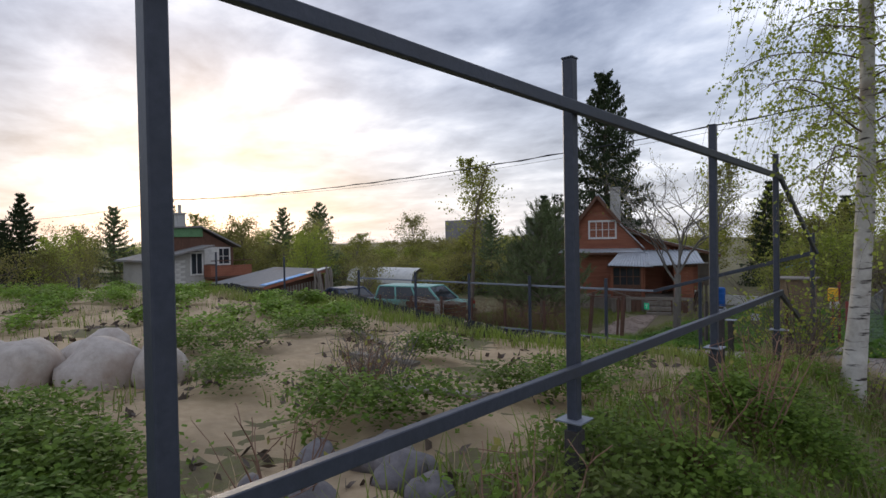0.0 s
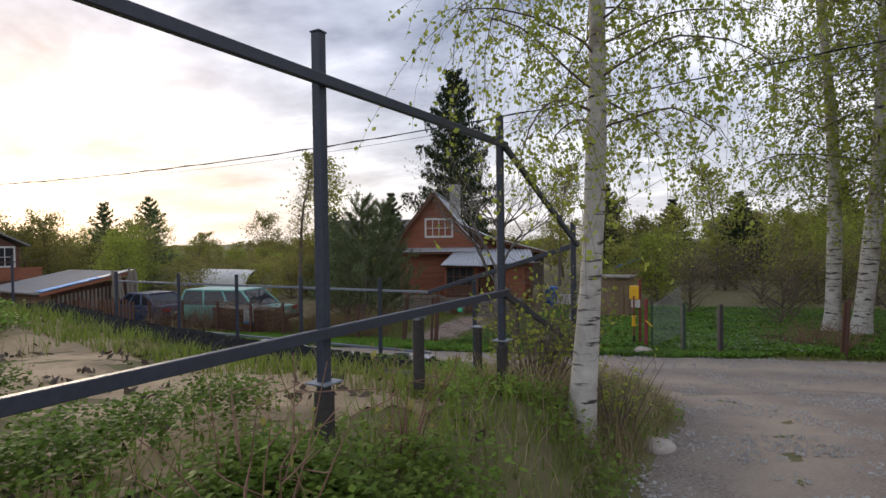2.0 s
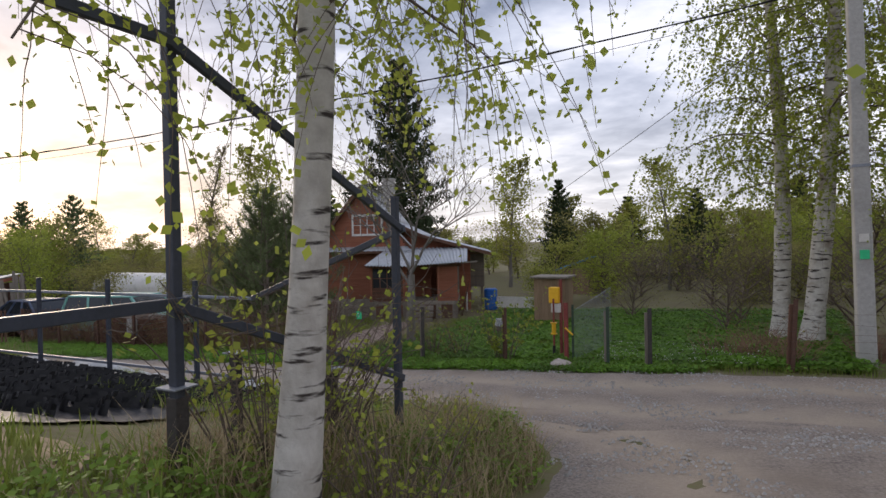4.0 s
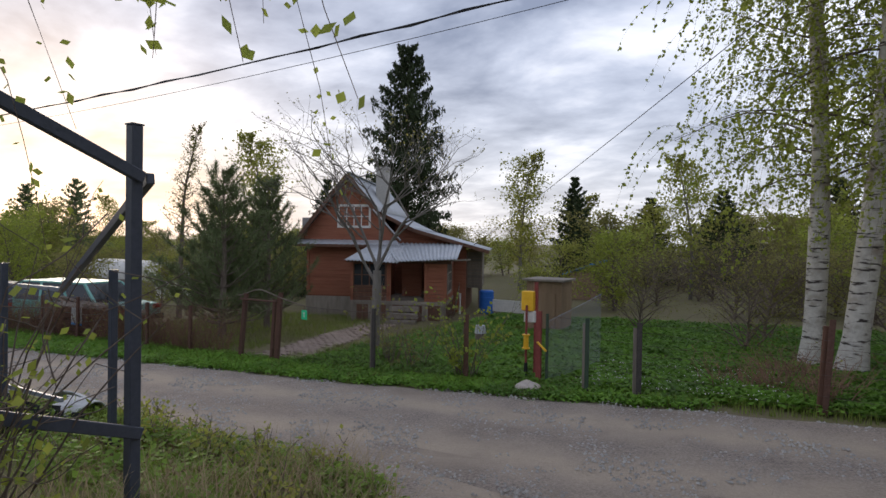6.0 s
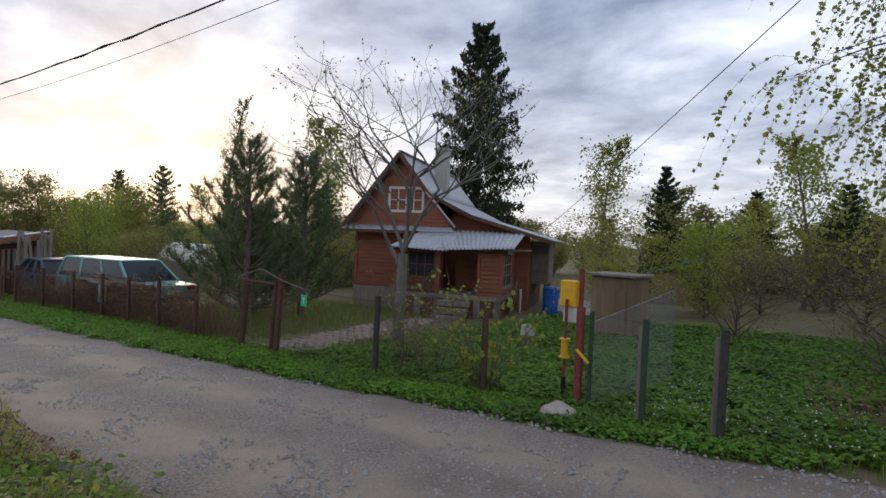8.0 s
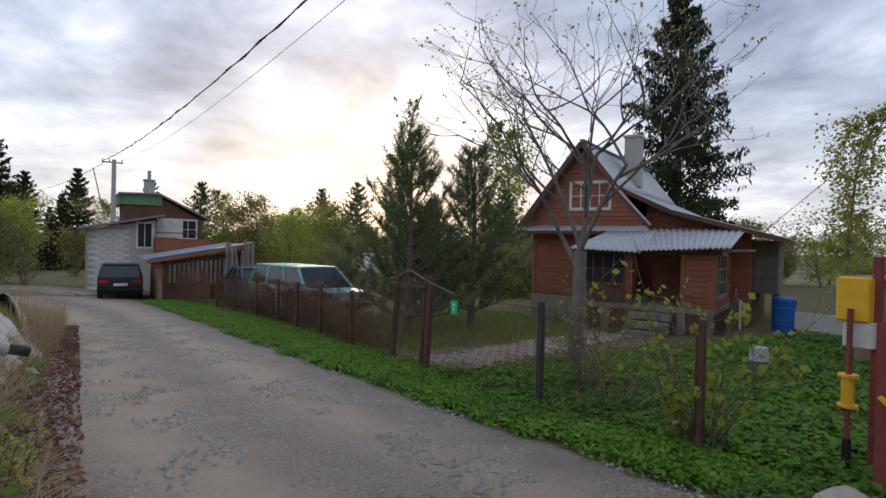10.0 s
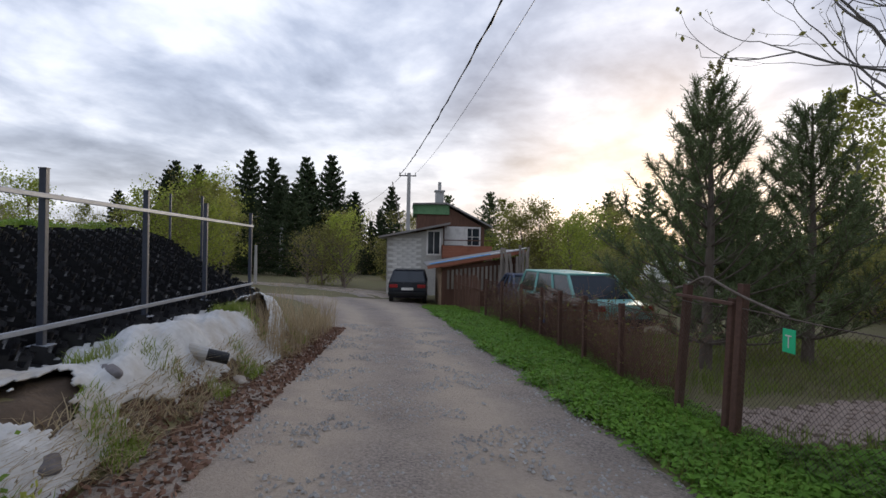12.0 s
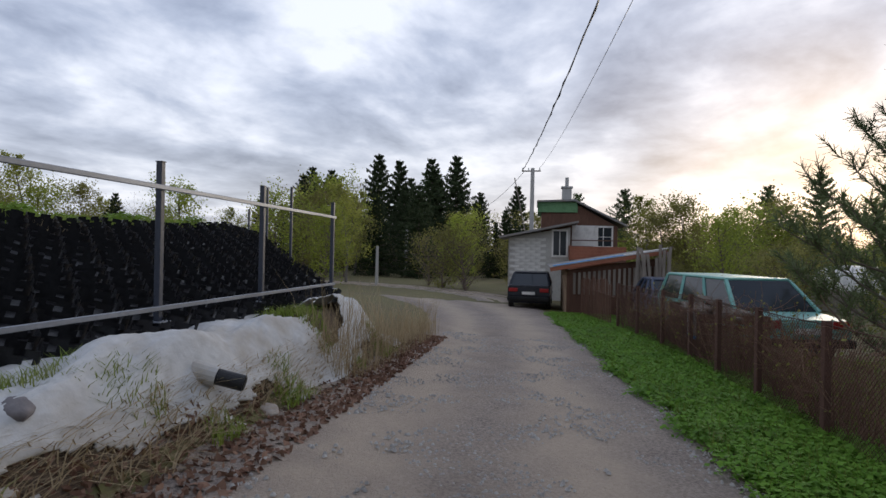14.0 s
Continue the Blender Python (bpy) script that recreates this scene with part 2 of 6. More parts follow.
def birch_bark():
    m = mat("birch_bark", (0.42, 0.39, 0.35), (0.62, 0.59, 0.54), 9, 0.85, 0.6, big=2.4, c3=(0.27, 0.225, 0.18))
    nt = m.node_tree
    N, L = nt.nodes.new, nt.links.new
    bs = nt.nodes["Principled BSDF"]
    base = bs.inputs["Base Color"].links[0].from_socket
    tc, mp, n = N("ShaderNodeTexCoord"), N("ShaderNodeMapping"), N("ShaderNodeTexNoise")
    mp.inputs["Scale"].default_value = (2.5, 2.5, 15)
    n.inputs["Scale"].default_value, n.inputs["Detail"].default_value = 1.5, 5
    L(tc.outputs["Object"], mp.inputs[0])
    L(mp.outputs[0], n.inputs[0])
    r = N("ShaderNodeMapRange")
    r.inputs["From Min"].default_value, r.inputs["From Max"].default_value = 0.57, 0.65
    L(n.outputs["Fac"], r.inputs["Value"])
    x = N("ShaderNodeMix")
    x.data_type = "RGBA"
    L(r.outputs["Result"], x.inputs["Factor"])
    L(base, x.inputs["A"])
    x.inputs["B"].default_value = (0.05, 0.04, 0.035, 1)
    L(x.outputs["Result"], bs.inputs["Base Color"])
    return m


M["birch"] = birch_bark()

# ---------- mesh helpers ----------
rng = np.random.default_rng(7)
random.seed(7)


def mesh_np(name, verts, faces, material, smooth=False):
    verts, faces = np.asarray(verts, np.float32), np.asarray(faces, np.int32)
    me = bpy.data.meshes.new(name)
    k = faces.shape[1]
    me.vertices.add(len(verts))
    me.vertices.foreach_set("co", verts.ravel())
    me.loops.add(faces.size)
    me.loops.foreach_set("vertex_index", faces.ravel())
    me.polygons.add(len(faces))
    me.polygons.foreach_set("loop_start", np.arange(0, faces.size, k, dtype=np.int32))
    me.polygons.foreach_set("loop_total", np.full(len(faces), k, np.int32))
    if smooth:
        me.polygons.foreach_set("use_smooth", np.ones(len(faces), bool))
    me.update(calc_edges=True)
    me.validate()
    me.materials.append(material)
    return me


def part(name, bm, material=None, parent=None, label=""):
    if isinstance(bm, bmesh.types.BMesh):
        me = bpy.data.meshes.new(name)
        bm.to_mesh(me)
        bm.free()
        me.materials.append(material)
    else:
        me = bm
    ob = new(name, me)
    ob.parent = parent
    if label:
        ob["label"] = label
    return ob


def thing(name, x, y, z, label, category, group="", rz=0.0, kind=""):
    ob = new(name)
    ob.matrix_basis = pose(x, y, z, 0, 0, rz)
    return tagged(ob, label, category, group, kind)


def box(sx, sy, sz, x=0, y=0, z=0, bevel=0.0, rot=None):
    """A box whose base centre is at x, y, z."""
    bm = bmesh.new()
    bmesh.ops.create_cube(bm, size=1)
    for v in bm.verts:
        v.co = Vector((v.co.x * sx, v.co.y * sy, (v.co.z + 0.5) * sz))
    if bevel:
        bmesh.ops.bevel(bm, geom=bm.edges[:], offset=bevel, segments=1, affect="EDGES")
    if rot:
        bmesh.ops.transform(bm, matrix=pose(0, 0, 0, *rot), verts=bm.verts)
    bmesh.ops.translate(bm, vec=(x, y, z), verts=bm.verts)
    return bm


def joined(*bms):
    a = bmesh.new()
    for b in bms:
        me = bpy.data.meshes.new("tmp")
        b.to_mesh(me)
        b.free()
        a.from_mesh(me)
        bpy.data.meshes.remove(me)
    return a


def bar(p, q, w, h=None, bevel=0.004):
    """A square bar from p to q."""
    p, q = Vector(p), Vector(q)
    d = q - p
    bm = box(w, h or w, d.length, bevel=bevel)
    r = d.to_track_quat("Z", "X" if abs(d.normalized().z) > 0.99 else "Y").to_matrix().to_4x4()
    bmesh.ops.transform(bm, matrix=Matrix.Translation(p) @ r, verts=bm.verts)
    return bm


def cyl(r1, r2, h, x=0, y=0, z=0, n=14, rot=None):
    bm = bmesh.new()
    bmesh.ops.create_cone(bm, cap_ends=True, segments=n, radius1=r1, radius2=r2, depth=h)
    for v in bm.verts:
        v.co.z += h / 2
    if rot:
        bmesh.ops.transform(bm, matrix=pose(0, 0, 0, *rot), verts=bm.verts)
    bmesh.ops.translate(bm, vec=(x, y, z), verts=bm.verts)
    return bm


def prism(pts, depth, axis="y"):
    """A polygon in the xz plane (or yz with axis x), made thick along the axis from 0 to depth."""
    bm = bmesh.new()
    mk = (lambda a, b, d: (a, d, b)) if axis == "y" else (lambda a, b, d: (d, a, b))
    vs = [bm.verts.new(mk(a, b, 0)) for a, b in pts]
    f = bm.faces.new(vs)
    ex = bmesh.ops.extrude_face_region(bm, geom=[f])
    bmesh.ops.translate(bm, vec=mk(0, 0, depth), verts=[v for v in ex["geom"] if isinstance(v, bmesh.types.BMVert)])
    bmesh.ops.recalc_face_normals(bm, faces=bm.faces[:])
    return bm


class Tubes:
    """Collects tapered tubes into one mesh."""

    def __init__(self, sides=5):
        self.v, self.f, self.s, self.n = [], [], sides, 0

    def add(self, pts, radii):
        pts = np.asarray(pts, float)
        k, s = len(pts), self.s
        tan = np.gradient(pts, axis=0)
        tan /= np.linalg.norm(tan, axis=1)[:, None] + 1e-9
        ref = np.where(np.abs(tan[:, 2:3]) > 0.9, [[1.0, 0, 0]], [[0, 0, 1.0]])
        u = np.cross(tan, ref)
        u /= np.linalg.norm(u, axis=1)[:, None] + 1e-9
        w = np.cross(tan, u)
        a = np.arange(s) * 2 * np.pi / s
        r = np.broadcast_to(np.asarray(radii, float), (k,))[:, None, None]
        ring = pts[:, None] + r * (np.cos(a)[None, :, None] * u[:, None] + np.sin(a)[None, :, None] * w[:, None])
        self.v.append(ring.reshape(-1, 3))
        i = np.arange(k - 1)[:, None] * s
        j = np.arange(s)[None]
        jn = (j + 1) % s
        self.f.append((np.stack([i + j, i + jn, i + s + jn, i + s + j], -1)).reshape(-1, 4) + self.n)
        self.n += k * s

    def mesh(self, name, material, smooth=True):
        return mesh_np(name, np.concatenate(self.v), np.concatenate(self.f), material, smooth)


def leaves_mesh(name, centres, size, material, droop=0.0, aspect=1.5, vary=0.4):
    """Small folded-diamond leaves at the centres."""
    c = np.asarray(centres, float)
    n = len(c)
    d = rng.normal(size=(n, 3))
    d[:, 2] -= droop
    d /= np.linalg.norm(d, axis=1)[:, None]
    e = np.cross(d, rng.normal(size=(n, 3)))
    e /= np.linalg.norm(e, axis=1)[:, None] + 1e-9
    s = (np.broadcast_to(np.asarray(size, float), (n,)) * rng.uniform(1 - vary, 1 + vary, n))[:, None]
    a, b = d * s * aspect * 0.5, e * s * 0.5
    v = np.stack([c - a, c + b, c + a, c - b], 1).reshape(-1, 3)
    f = np.arange(4 * n).reshape(n, 4)
    return mesh_np(name, v, f, material)


def blades_mesh(name, base, height, material, width=0.012, lean=0.35):
    """Grass blades: narrow bent strips rooted at the base points."""
    b = np.asarray(base, float)
    n = len(b)
    h = np.broadcast_to(np.asarray(height, float), (n,)) * rng.uniform(0.5, 1.2, n)
    a = rng.uniform(0, 2 * np.pi, n)
    side = np.stack([np.cos(a), np.sin(a), np.zeros(n)], 1) * width
    dirn = np.stack([np.cos(a + 1.5), np.sin(a + 1.5), np.zeros(n)], 1) * (h * lean * rng.uniform(0.3, 1.6, n))[:, None]
    up = np.stack([np.zeros(n), np.zeros(n), h], 1)
    mid = b + up * 0.55 + dirn * 0.3
    tip = b + up + dirn
    v = np.stack([b - side, b + side, mid + side * 0.7, mid - side * 0.7, tip + side * 0.15, tip - side * 0.15], 1).reshape(-1, 3)
    i = np.arange(n)[:, None] * 6
    f = np.concatenate([i + [[0, 1, 2, 3]], i + [[3, 2, 4, 5]]])
    return mesh_np(name, v, f, material)


def pebbles_mesh(name, c, size, material):
    """Small pointed stones sitting on the ground."""
    n = len(c)
    a = rng.uniform(0, 6.28, n)[:, None] + np.arange(5)[None] * 2 * np.pi / 5
    s = (size * rng.uniform(0.5, 1.6, n))[:, None]
    ring = np.stack([c[:, 0:1] + np.cos(a) * s, c[:, 1:2] + np.sin(a) * s, np.repeat(c[:, 2:3], 5, 1)], -1)
    top = np.stack([c[:, 0:1] + np.cos(a) * s * 0.5, c[:, 1:2] + np.sin(a) * s * 0.5, np.repeat(c[:, 2:3], 5, 1) + s * 0.8], -1)
    v = np.concatenate([ring, top], 1).reshape(-1, 3)
    j = np.arange(5)
    q = np.stack([j, (j + 1) % 5, (j + 1) % 5 + 5, j + 5], 1)
    cap = np.array([[5, 6, 7, 8], [5, 8, 9, 9]])
    q = np.concatenate([q, cap[:1]])
    f = (np.arange(n)[:, None, None] * 10 + q[None]).reshape(-1, 4)
    return mesh_np(name, v, f, material)


# ---------- the lie of the land ----------
LEVELS = np.array([(.4, .1, .95), (1, 3, .72), (1.6, 6, .50), (1.75, 9, .28), (.75, 12, -.18), (-1.2, 13.6, -.36), (-5, 14.7, -.62),
                   (-12, 15.2, -.9), (-26, 15.4, -1.4), (-36, 14, -1.6), (-.5, 16.8, -.43), (-4.5, 17, -.66), (2.7, 21, -.45), (6, 14, 0),
                   (5, 6, .45), (-12, 18, -.95), (-12, 30, -1.0), (20, 20, 0), (20, 0, .8), (-40, 30, -1.7), (5, 40, -.6), (-20, 60, -1.2),
                   (40, 60, -.3), (-60, 0, -1.6), (-60, 60, -1.8), (6, -8, 1.1)])
_D = np.linalg.norm(LEVELS[:, None, :2] - LEVELS[None, :, :2], axis=2)
_W = np.linalg.solve(_D - 0.3 * np.eye(len(LEVELS)), LEVELS[:, 2] + 0.3)


def sstep(a, b, x):
    t = np.clip((np.asarray(x, float) - a) / (b - a), 0, 1)
    return t * t * (3 - 2 * t)


def wob(x, y, s=1.0, k=0):
    return (np.sin(x * 1.3 * s + k) * np.cos(y * 1.7 * s - k) + 0.6 * np.sin(x * 2.9 * s + y * 2.3 * s + 1.7 * k) + 0.4 * np.sin(y * 5.1 * s - x * 4.3 * s)) / 2


def base_level(x, y):
    x, y = np.asarray(x, float), np.asarray(y, float)
    far = np.clip((np.hypot(x + 10, y - 18) - 70) / 40, 0, 1)
    z = -0.3 + sum(w * np.hypot(px - x, py - y) for w, (px, py, _) in zip(_W, LEVELS))
    return z * (1 - far) - 1.2 * far


def bank_end(y):
    """Where the raised fill ends in the west."""
    return np.clip(-12.7 - 1.02 * (11.1 - np.asarray(y, float)), -21, -12)


def H(x, y):
    """Height of the ground."""
    x, y = np.broadcast_arrays(np.asarray(x, float), np.asarray(y, float))
    b = base_level(x, y)
    top = 1.10 + 0.08 * wob(x, y, 0.8, 1) - 0.22 * sstep(-10, -4, x) * sstep(3.5, 7.5, y)
    end = bank_end(y)
    fl = sstep(end - 1.6, end + 0.1, x)
    y0 = 8.0 - 0.7 * sstep(-10, -4, x)
    t = np.clip((y - y0) / (11.3 - y0), 0, 1)
    prof = top * (1 - t) + 0.02 * t
    t2 = sstep(11.5, 12.15, y)
    prof = prof * (1 - t2) + b * t2
    fx = 1 - sstep(-0.75, 0.12, x + 0.1 * wob(x, y, 1.2, 3))
    z = b + np.maximum(prof - b, 0) * fx * fl
    rough_zone = sstep(16.4, 17.5, y) + fx * (1 - sstep(11, 12, y))
    return z + 0.035 * wob(x, y, 2.2, 5) * np.clip(rough_zone, 0, 1)


def road_edges(x):
    """South and north edge of the main track."""
    n = 12.55 - 0.68 * (1 - sstep(-6, -2, x)) - 0.0026 * np.clip(-x - 12, 0, 40) ** 2.7 + 0.10 * wob(x, 0, 1.1, 2)
    s = 16.18 + 0.10 * wob(x, 3, 1.3, 4) + 0.05 * wob(x, 1, 4.1, 2) + 0.22 * sstep(-5, -1, x) + 0.4 * sstep(-1, 3, x) - 0.085 * np.clip(-x - 5, 0, 40) ** 0.95
    return n, s


def side_edges(y):
    w = 0.1 + 0.1 * wob(0, y, 1.6, 1) - 2.6 * sstep(10.6, 12.9, y) ** 1.6
    e = 4.3 + 0.1 * wob(2, y, 1.3, 2) + 2.5 * sstep(10.0, 12.9, y) ** 1.6
    return w, e


def on_road(x, y):
    n, s = road_edges(x)
    w, e = side_edges(y)
    return ((y > n) & (y < s) & (x > -30)) | ((x > w) & (x < e) & (y < 13)) | ((x < -27) & (np.hypot(x + 28.5, y - 4.5) > 7.0) & (np.hypot(x + 28.5, y - 4.5) < 10.6) & (y > 4))


def axis_steps(lo, a, b, hi, fine, coarse):
    return np.unique(np.concatenate([np.arange(lo, a, coarse), np.arange(a, b, fine), np.geomspace(1, hi - b + 1, 26) + b - 1]))


def grid_mesh(name, xs, ys, zf, material, keep=None):
    X, Y = np.meshgrid(xs, ys)
    v = np.stack([X, Y, zf(X, Y)], -1).reshape(-1, 3)
    i = np.arange(len(ys) - 1)[:, None] * len(xs) + np.arange(len(xs) - 1)[None]
    f = np.stack([i, i + 1, i + 1 + len(xs), i + len(xs)], -1).reshape(-1, 4)
    if keep is not None:
        cx, cy = (X[:-1, :-1] + X[1:, 1:]) / 2, (Y[:-1, :-1] + Y[1:, 1:]) / 2
        f = f[keep(cx, cy).ravel()]
    return mesh_np(name, v, f, material, True)


xs = np.unique(np.concatenate([-np.geomspace(1, 900, 22) - 46, np.arange(-46, 9, 0.22), np.geomspace(1, 900, 26) + 8]))
ys = np.unique(np.concatenate([-np.geomspace(1, 900, 22) - 5, np.arange(-5, 34, 0.22), np.geomspace(1, 900, 26) + 33]))
tagged(new("ground", grid_mesh("ground", xs, ys, H, M["grass"])), "dark earth with thin grass and old leaf litter", "ground", kind="structure")


def strip(name, rows, cols, fn, material):
    """A sheet from fn(i, j) with i in rows, j in cols."""
    I, J = np.meshgrid(np.arange(rows), np.arange(cols), indexing="ij")
    v = np.stack(fn(I, J), -1).reshape(-1, 3)
    k = np.arange(rows - 1)[:, None] * cols + np.arange(cols - 1)[None]
    f = np.stack([k, k + 1, k + 1 + cols, k + cols], -1).reshape(-1, 4)
    me = mesh_np(name, v, f, material, True)
    u = (J / (cols - 1)).ravel()
    wear = np.exp(-((u - 0.28) / 0.13) ** 2) + np.exp(-((u - 0.70) / 0.13) ** 2)
    at = me.attributes.new("wear", "FLOAT", "POINT")
    at.data.foreach_set("value", wear.astype(np.float32))
    return me


def rutted():
    """Gravel whose wheel ruts are packed fine and pale, with loose grey stones between."""
    m = mat("rutted_gravel", (0.12, 0.098, 0.085), (0.44, 0.37, 0.32), 36, 0.93, 1.0, big=0.5, c3=(0.26, 0.21, 0.17), bscale=48)
    nt = m.node_tree
    N, L = nt.nodes.new, nt.links.new
    bs = nt.nodes["Principled BSDF"]
    base = bs.inputs["Base Color"].links[0].from_socket
    at = N("ShaderNodeAttribute")
    at.attribute_name = "wear"
    n = N("ShaderNodeTexNoise")
    n.inputs["Scale"].default_value, n.inputs["Detail"].default_value = 2.2, 6
    tc = N("ShaderNodeTexCoord")
    L(tc.outputs["Object"], n.inputs[0])
    a = N("ShaderNodeMath")
    a.operation = "MULTIPLY_ADD"
    L(n.outputs["Fac"], a.inputs[0])
    a.inputs[1].default_value = 1.3
    a.inputs[2].default_value = -0.65
    b = N("ShaderNodeMath")
    b.operation, b.use_clamp = "ADD", True
    L(at.outputs["Fac"], b.inputs[0])
    L(a.outputs[0], b.inputs[1])
    f = N("ShaderNodeTexNoise")
    f.inputs["Scale"].default_value, f.inputs["Detail"].default_value = 26, 8
    L(tc.outputs["Object"], f.inputs[0])
    fine = N("ShaderNodeMix")
    fine.data_type = "RGBA"
    L(f.outputs["Fac"], fine.inputs["Factor"])
    fine.inputs["A"].default_value, fine.inputs["B"].default_value = (0.36, 0.29, 0.225, 1), (0.52, 0.425, 0.335, 1)
    x = N("ShaderNodeMix")
    x.data_type = "RGBA"
    L(b.outputs[0], x.inputs["Factor"])
    L(base, x.inputs["A"])
    L(fine.outputs["Result"], x.inputs["B"])
    L(x.outputs["Result"], bs.inputs["Base Color"])
    return m


M["gravel"] = rutted()


def lift(x, y, u):
    """The track lies a little proud, with two worn wheel ruts."""
    rut = -0.022 * (np.exp(-((u - 0.28) / 0.1) ** 2) + np.exp(-((u - 0.70) / 0.1) ** 2))
    edge = 0.035 * np.minimum(1, np.minimum(u, 1 - u) * 12)
    return H(x, y) - 0.008 + edge + rut + 0.006 * wob(x, y, 4, 1)


def main_track(I, J):
    x = 30 - I * 0.2
    u = J / 24
    n, s = road_edges(x)
    y = n + (s - n) * u
    return x, y, lift(x, y, u)


def side_track(I, J):
    y = -14 + I * 0.2
    u = J / 24
    w, e = side_edges(y)
    x = w + (e - w) * u
    return x, y, lift(x, y, u) - 0.004


def bend_track(I, J):
    a = math.radians(96) + I * 0.05
    u = J / 24
    r = 10.7 - 3.4 * u
    x, y = -28.0 + r * np.cos(a), 4.4 + r * np.sin(a)
    return x, y, lift(x, y, u) - 0.008


road = tagged(new("road", strip("road", 290, 25, main_track, M["gravel"])), "grey-brown gravel track with worn wheel ruts", "road", kind="structure")
tagged(new("road_side", strip("road_side", 138, 25, side_track, M["gravel"])), "grey gravel lane running down to the track", "road", kind="structure")
tagged(new("road_bend", strip("road_bend", 40, 25, bend_track, M["gravel"])), "gravel track bending away behind the bank", "road", kind="structure")

# ---------- the fenced plot on the raised fill ----------
tagged(new("sand", grid_mesh("sand", np.arange(-22, -0.9, 0.14), np.arange(-9, 8.1, 0.14), lambda x, y: H(x, y) + 0.03 * np.minimum(1, np.maximum(0, wob(x, y, 1.1, 9) + 0.35)),
                             M["sand"], lambda x, y: (wob(x, y, 1.1, 9) > -0.7) & (x < -1.5 + 0.5 * wob(x, y, 2, 2)))), "bare yellow sand fill with ruts", "sand", kind="structure")


def steel_post(x, y, top, base, plate, label, group, w=0.06):
    p = thing("fence_post", x, y, base, label, "fence post", group)
    part("tube", box(w, w, top - base, 0, 0, 0, 0.005), M["steel"], p)
    part("cap", box(w + 0.006, w + 0.006, 0.008, 0, 0, top - base), M["steel"], p)
    if plate:
        part("plate", box(0.15, 0.15, 0.010, 0, 0, plate - base, 0.002), M["galv"], p, "flat steel plate")
        part("sleeve", box(w + 0.022, w + 0.022, plate - base, 0, 0, -0.05, 0.004), M["dark_iron"], p, "dark footing tube")
    return p


FX = -1.09
for y0 in (-1.6, 0.70, 2.83, 5.34):
    steel_post(FX, y0, 3.40, 1.05, 1.47, "tall dark grey square steel fence post on a footing plate", "steel frame fence")
steel_post(FX, 7.83, 3.40, 0.75, 1.30, "dark grey steel corner post where the fence steps down", "steel frame fence")
steel_post(FX + 0.05, 10.03, 2.45, 0.1, 0, "dark grey steel post beside the birch", "steel frame fence")


def rail(p, q, label="dark grey steel fence rail", m="steel", w=0.04, h=0.06):
    r = part("fence_rail", bar(p, q, w, h), M[m])
    return tagged(r, label, "fence rail", "steel frame fence")


for z0 in (3.13, 1.755):
    rail((FX + 0.052, -4.6, z0), (FX + 0.052, 7.87, z0), "long level rail of a dark grey steel fence frame")
rail((FX + 0.05, 7.8, 3.13), (FX + 0.09, 10.05, 2.18), "sloping rail of the steel fence frame")
rail((FX + 0.05, 7.8, 1.74), (FX + 0.09, 10.05, 0.86), "low sloping rail of the steel fence frame")
rail((-0.98, 10.08, 2.18), (-3.82, 11.10, 1.38), "rail dropping towards the bank")
RX = (-2.95, -4.8, -6.65, -8.42, -10.28, -12.63)
for x0 in RX:
    gz = float(H(x0, 11.06))
    steel_post(x0, 11.06, 1.59, gz - 0.1, gz + 0.12, "slim dark steel fence post at the foot of the bank", "bank fence", 0.055)
rail((-3.8, 11.10, 1.38), (-12.66, 11.10, 1.36), "grey steel rail above the bank", "galv", 0.03, 0.04)
rail((-3.8, 11.10, 0.36), (-12.66, 11.10, 0.30), "grey steel rail low above the bank", "galv", 0.03, 0.04)
for x0, y0, h0 in ((-14.3, 9.6, 1.5), (-15.9, 8.3, 1.5), (-17.5, 7.0, 1.4), (-19.1, 5.6, 1.4)):
    gz = float(H(x0, y0))
    steel_post(x0, y0, gz + h0, gz - 0.1, 0, "slim dark steel post of the fence that turns back uphill", "bank fence", 0.045)
pst = thing("short_post", -1.5, 7.0, 1.0, "short black post with clamps and a blue rag at its foot", "post")
part("tube", cyl(0.05, 0.05, 0.64, n=12), M["dark_iron"], pst)
part("clamp", joined(box(0.13, 0.05, 0.03, 0, 0, 0.6, 0.004), box(0.05, 0.14, 0.03, 0.02, 0, 0.585, 0.004)), M["galv"], pst, "grey steel clamp")
for x0, y0, l in ((-1.9, 9.0, 0.75), (-1.2, 9.3, 0.7)):
    q = thing("footing_tube", x0, y0, float(H(x0, y0)) - 0.05, "short dark footing tube standing in the bank", "post")
    part("tube", box(0.07, 0.07, l, 0, 0, 0, 0.004), M["dark_iron"], q)
    part("plate", box(0.14, 0.14, 0.01, 0, 0, l, 0.002), M["galv"], q)


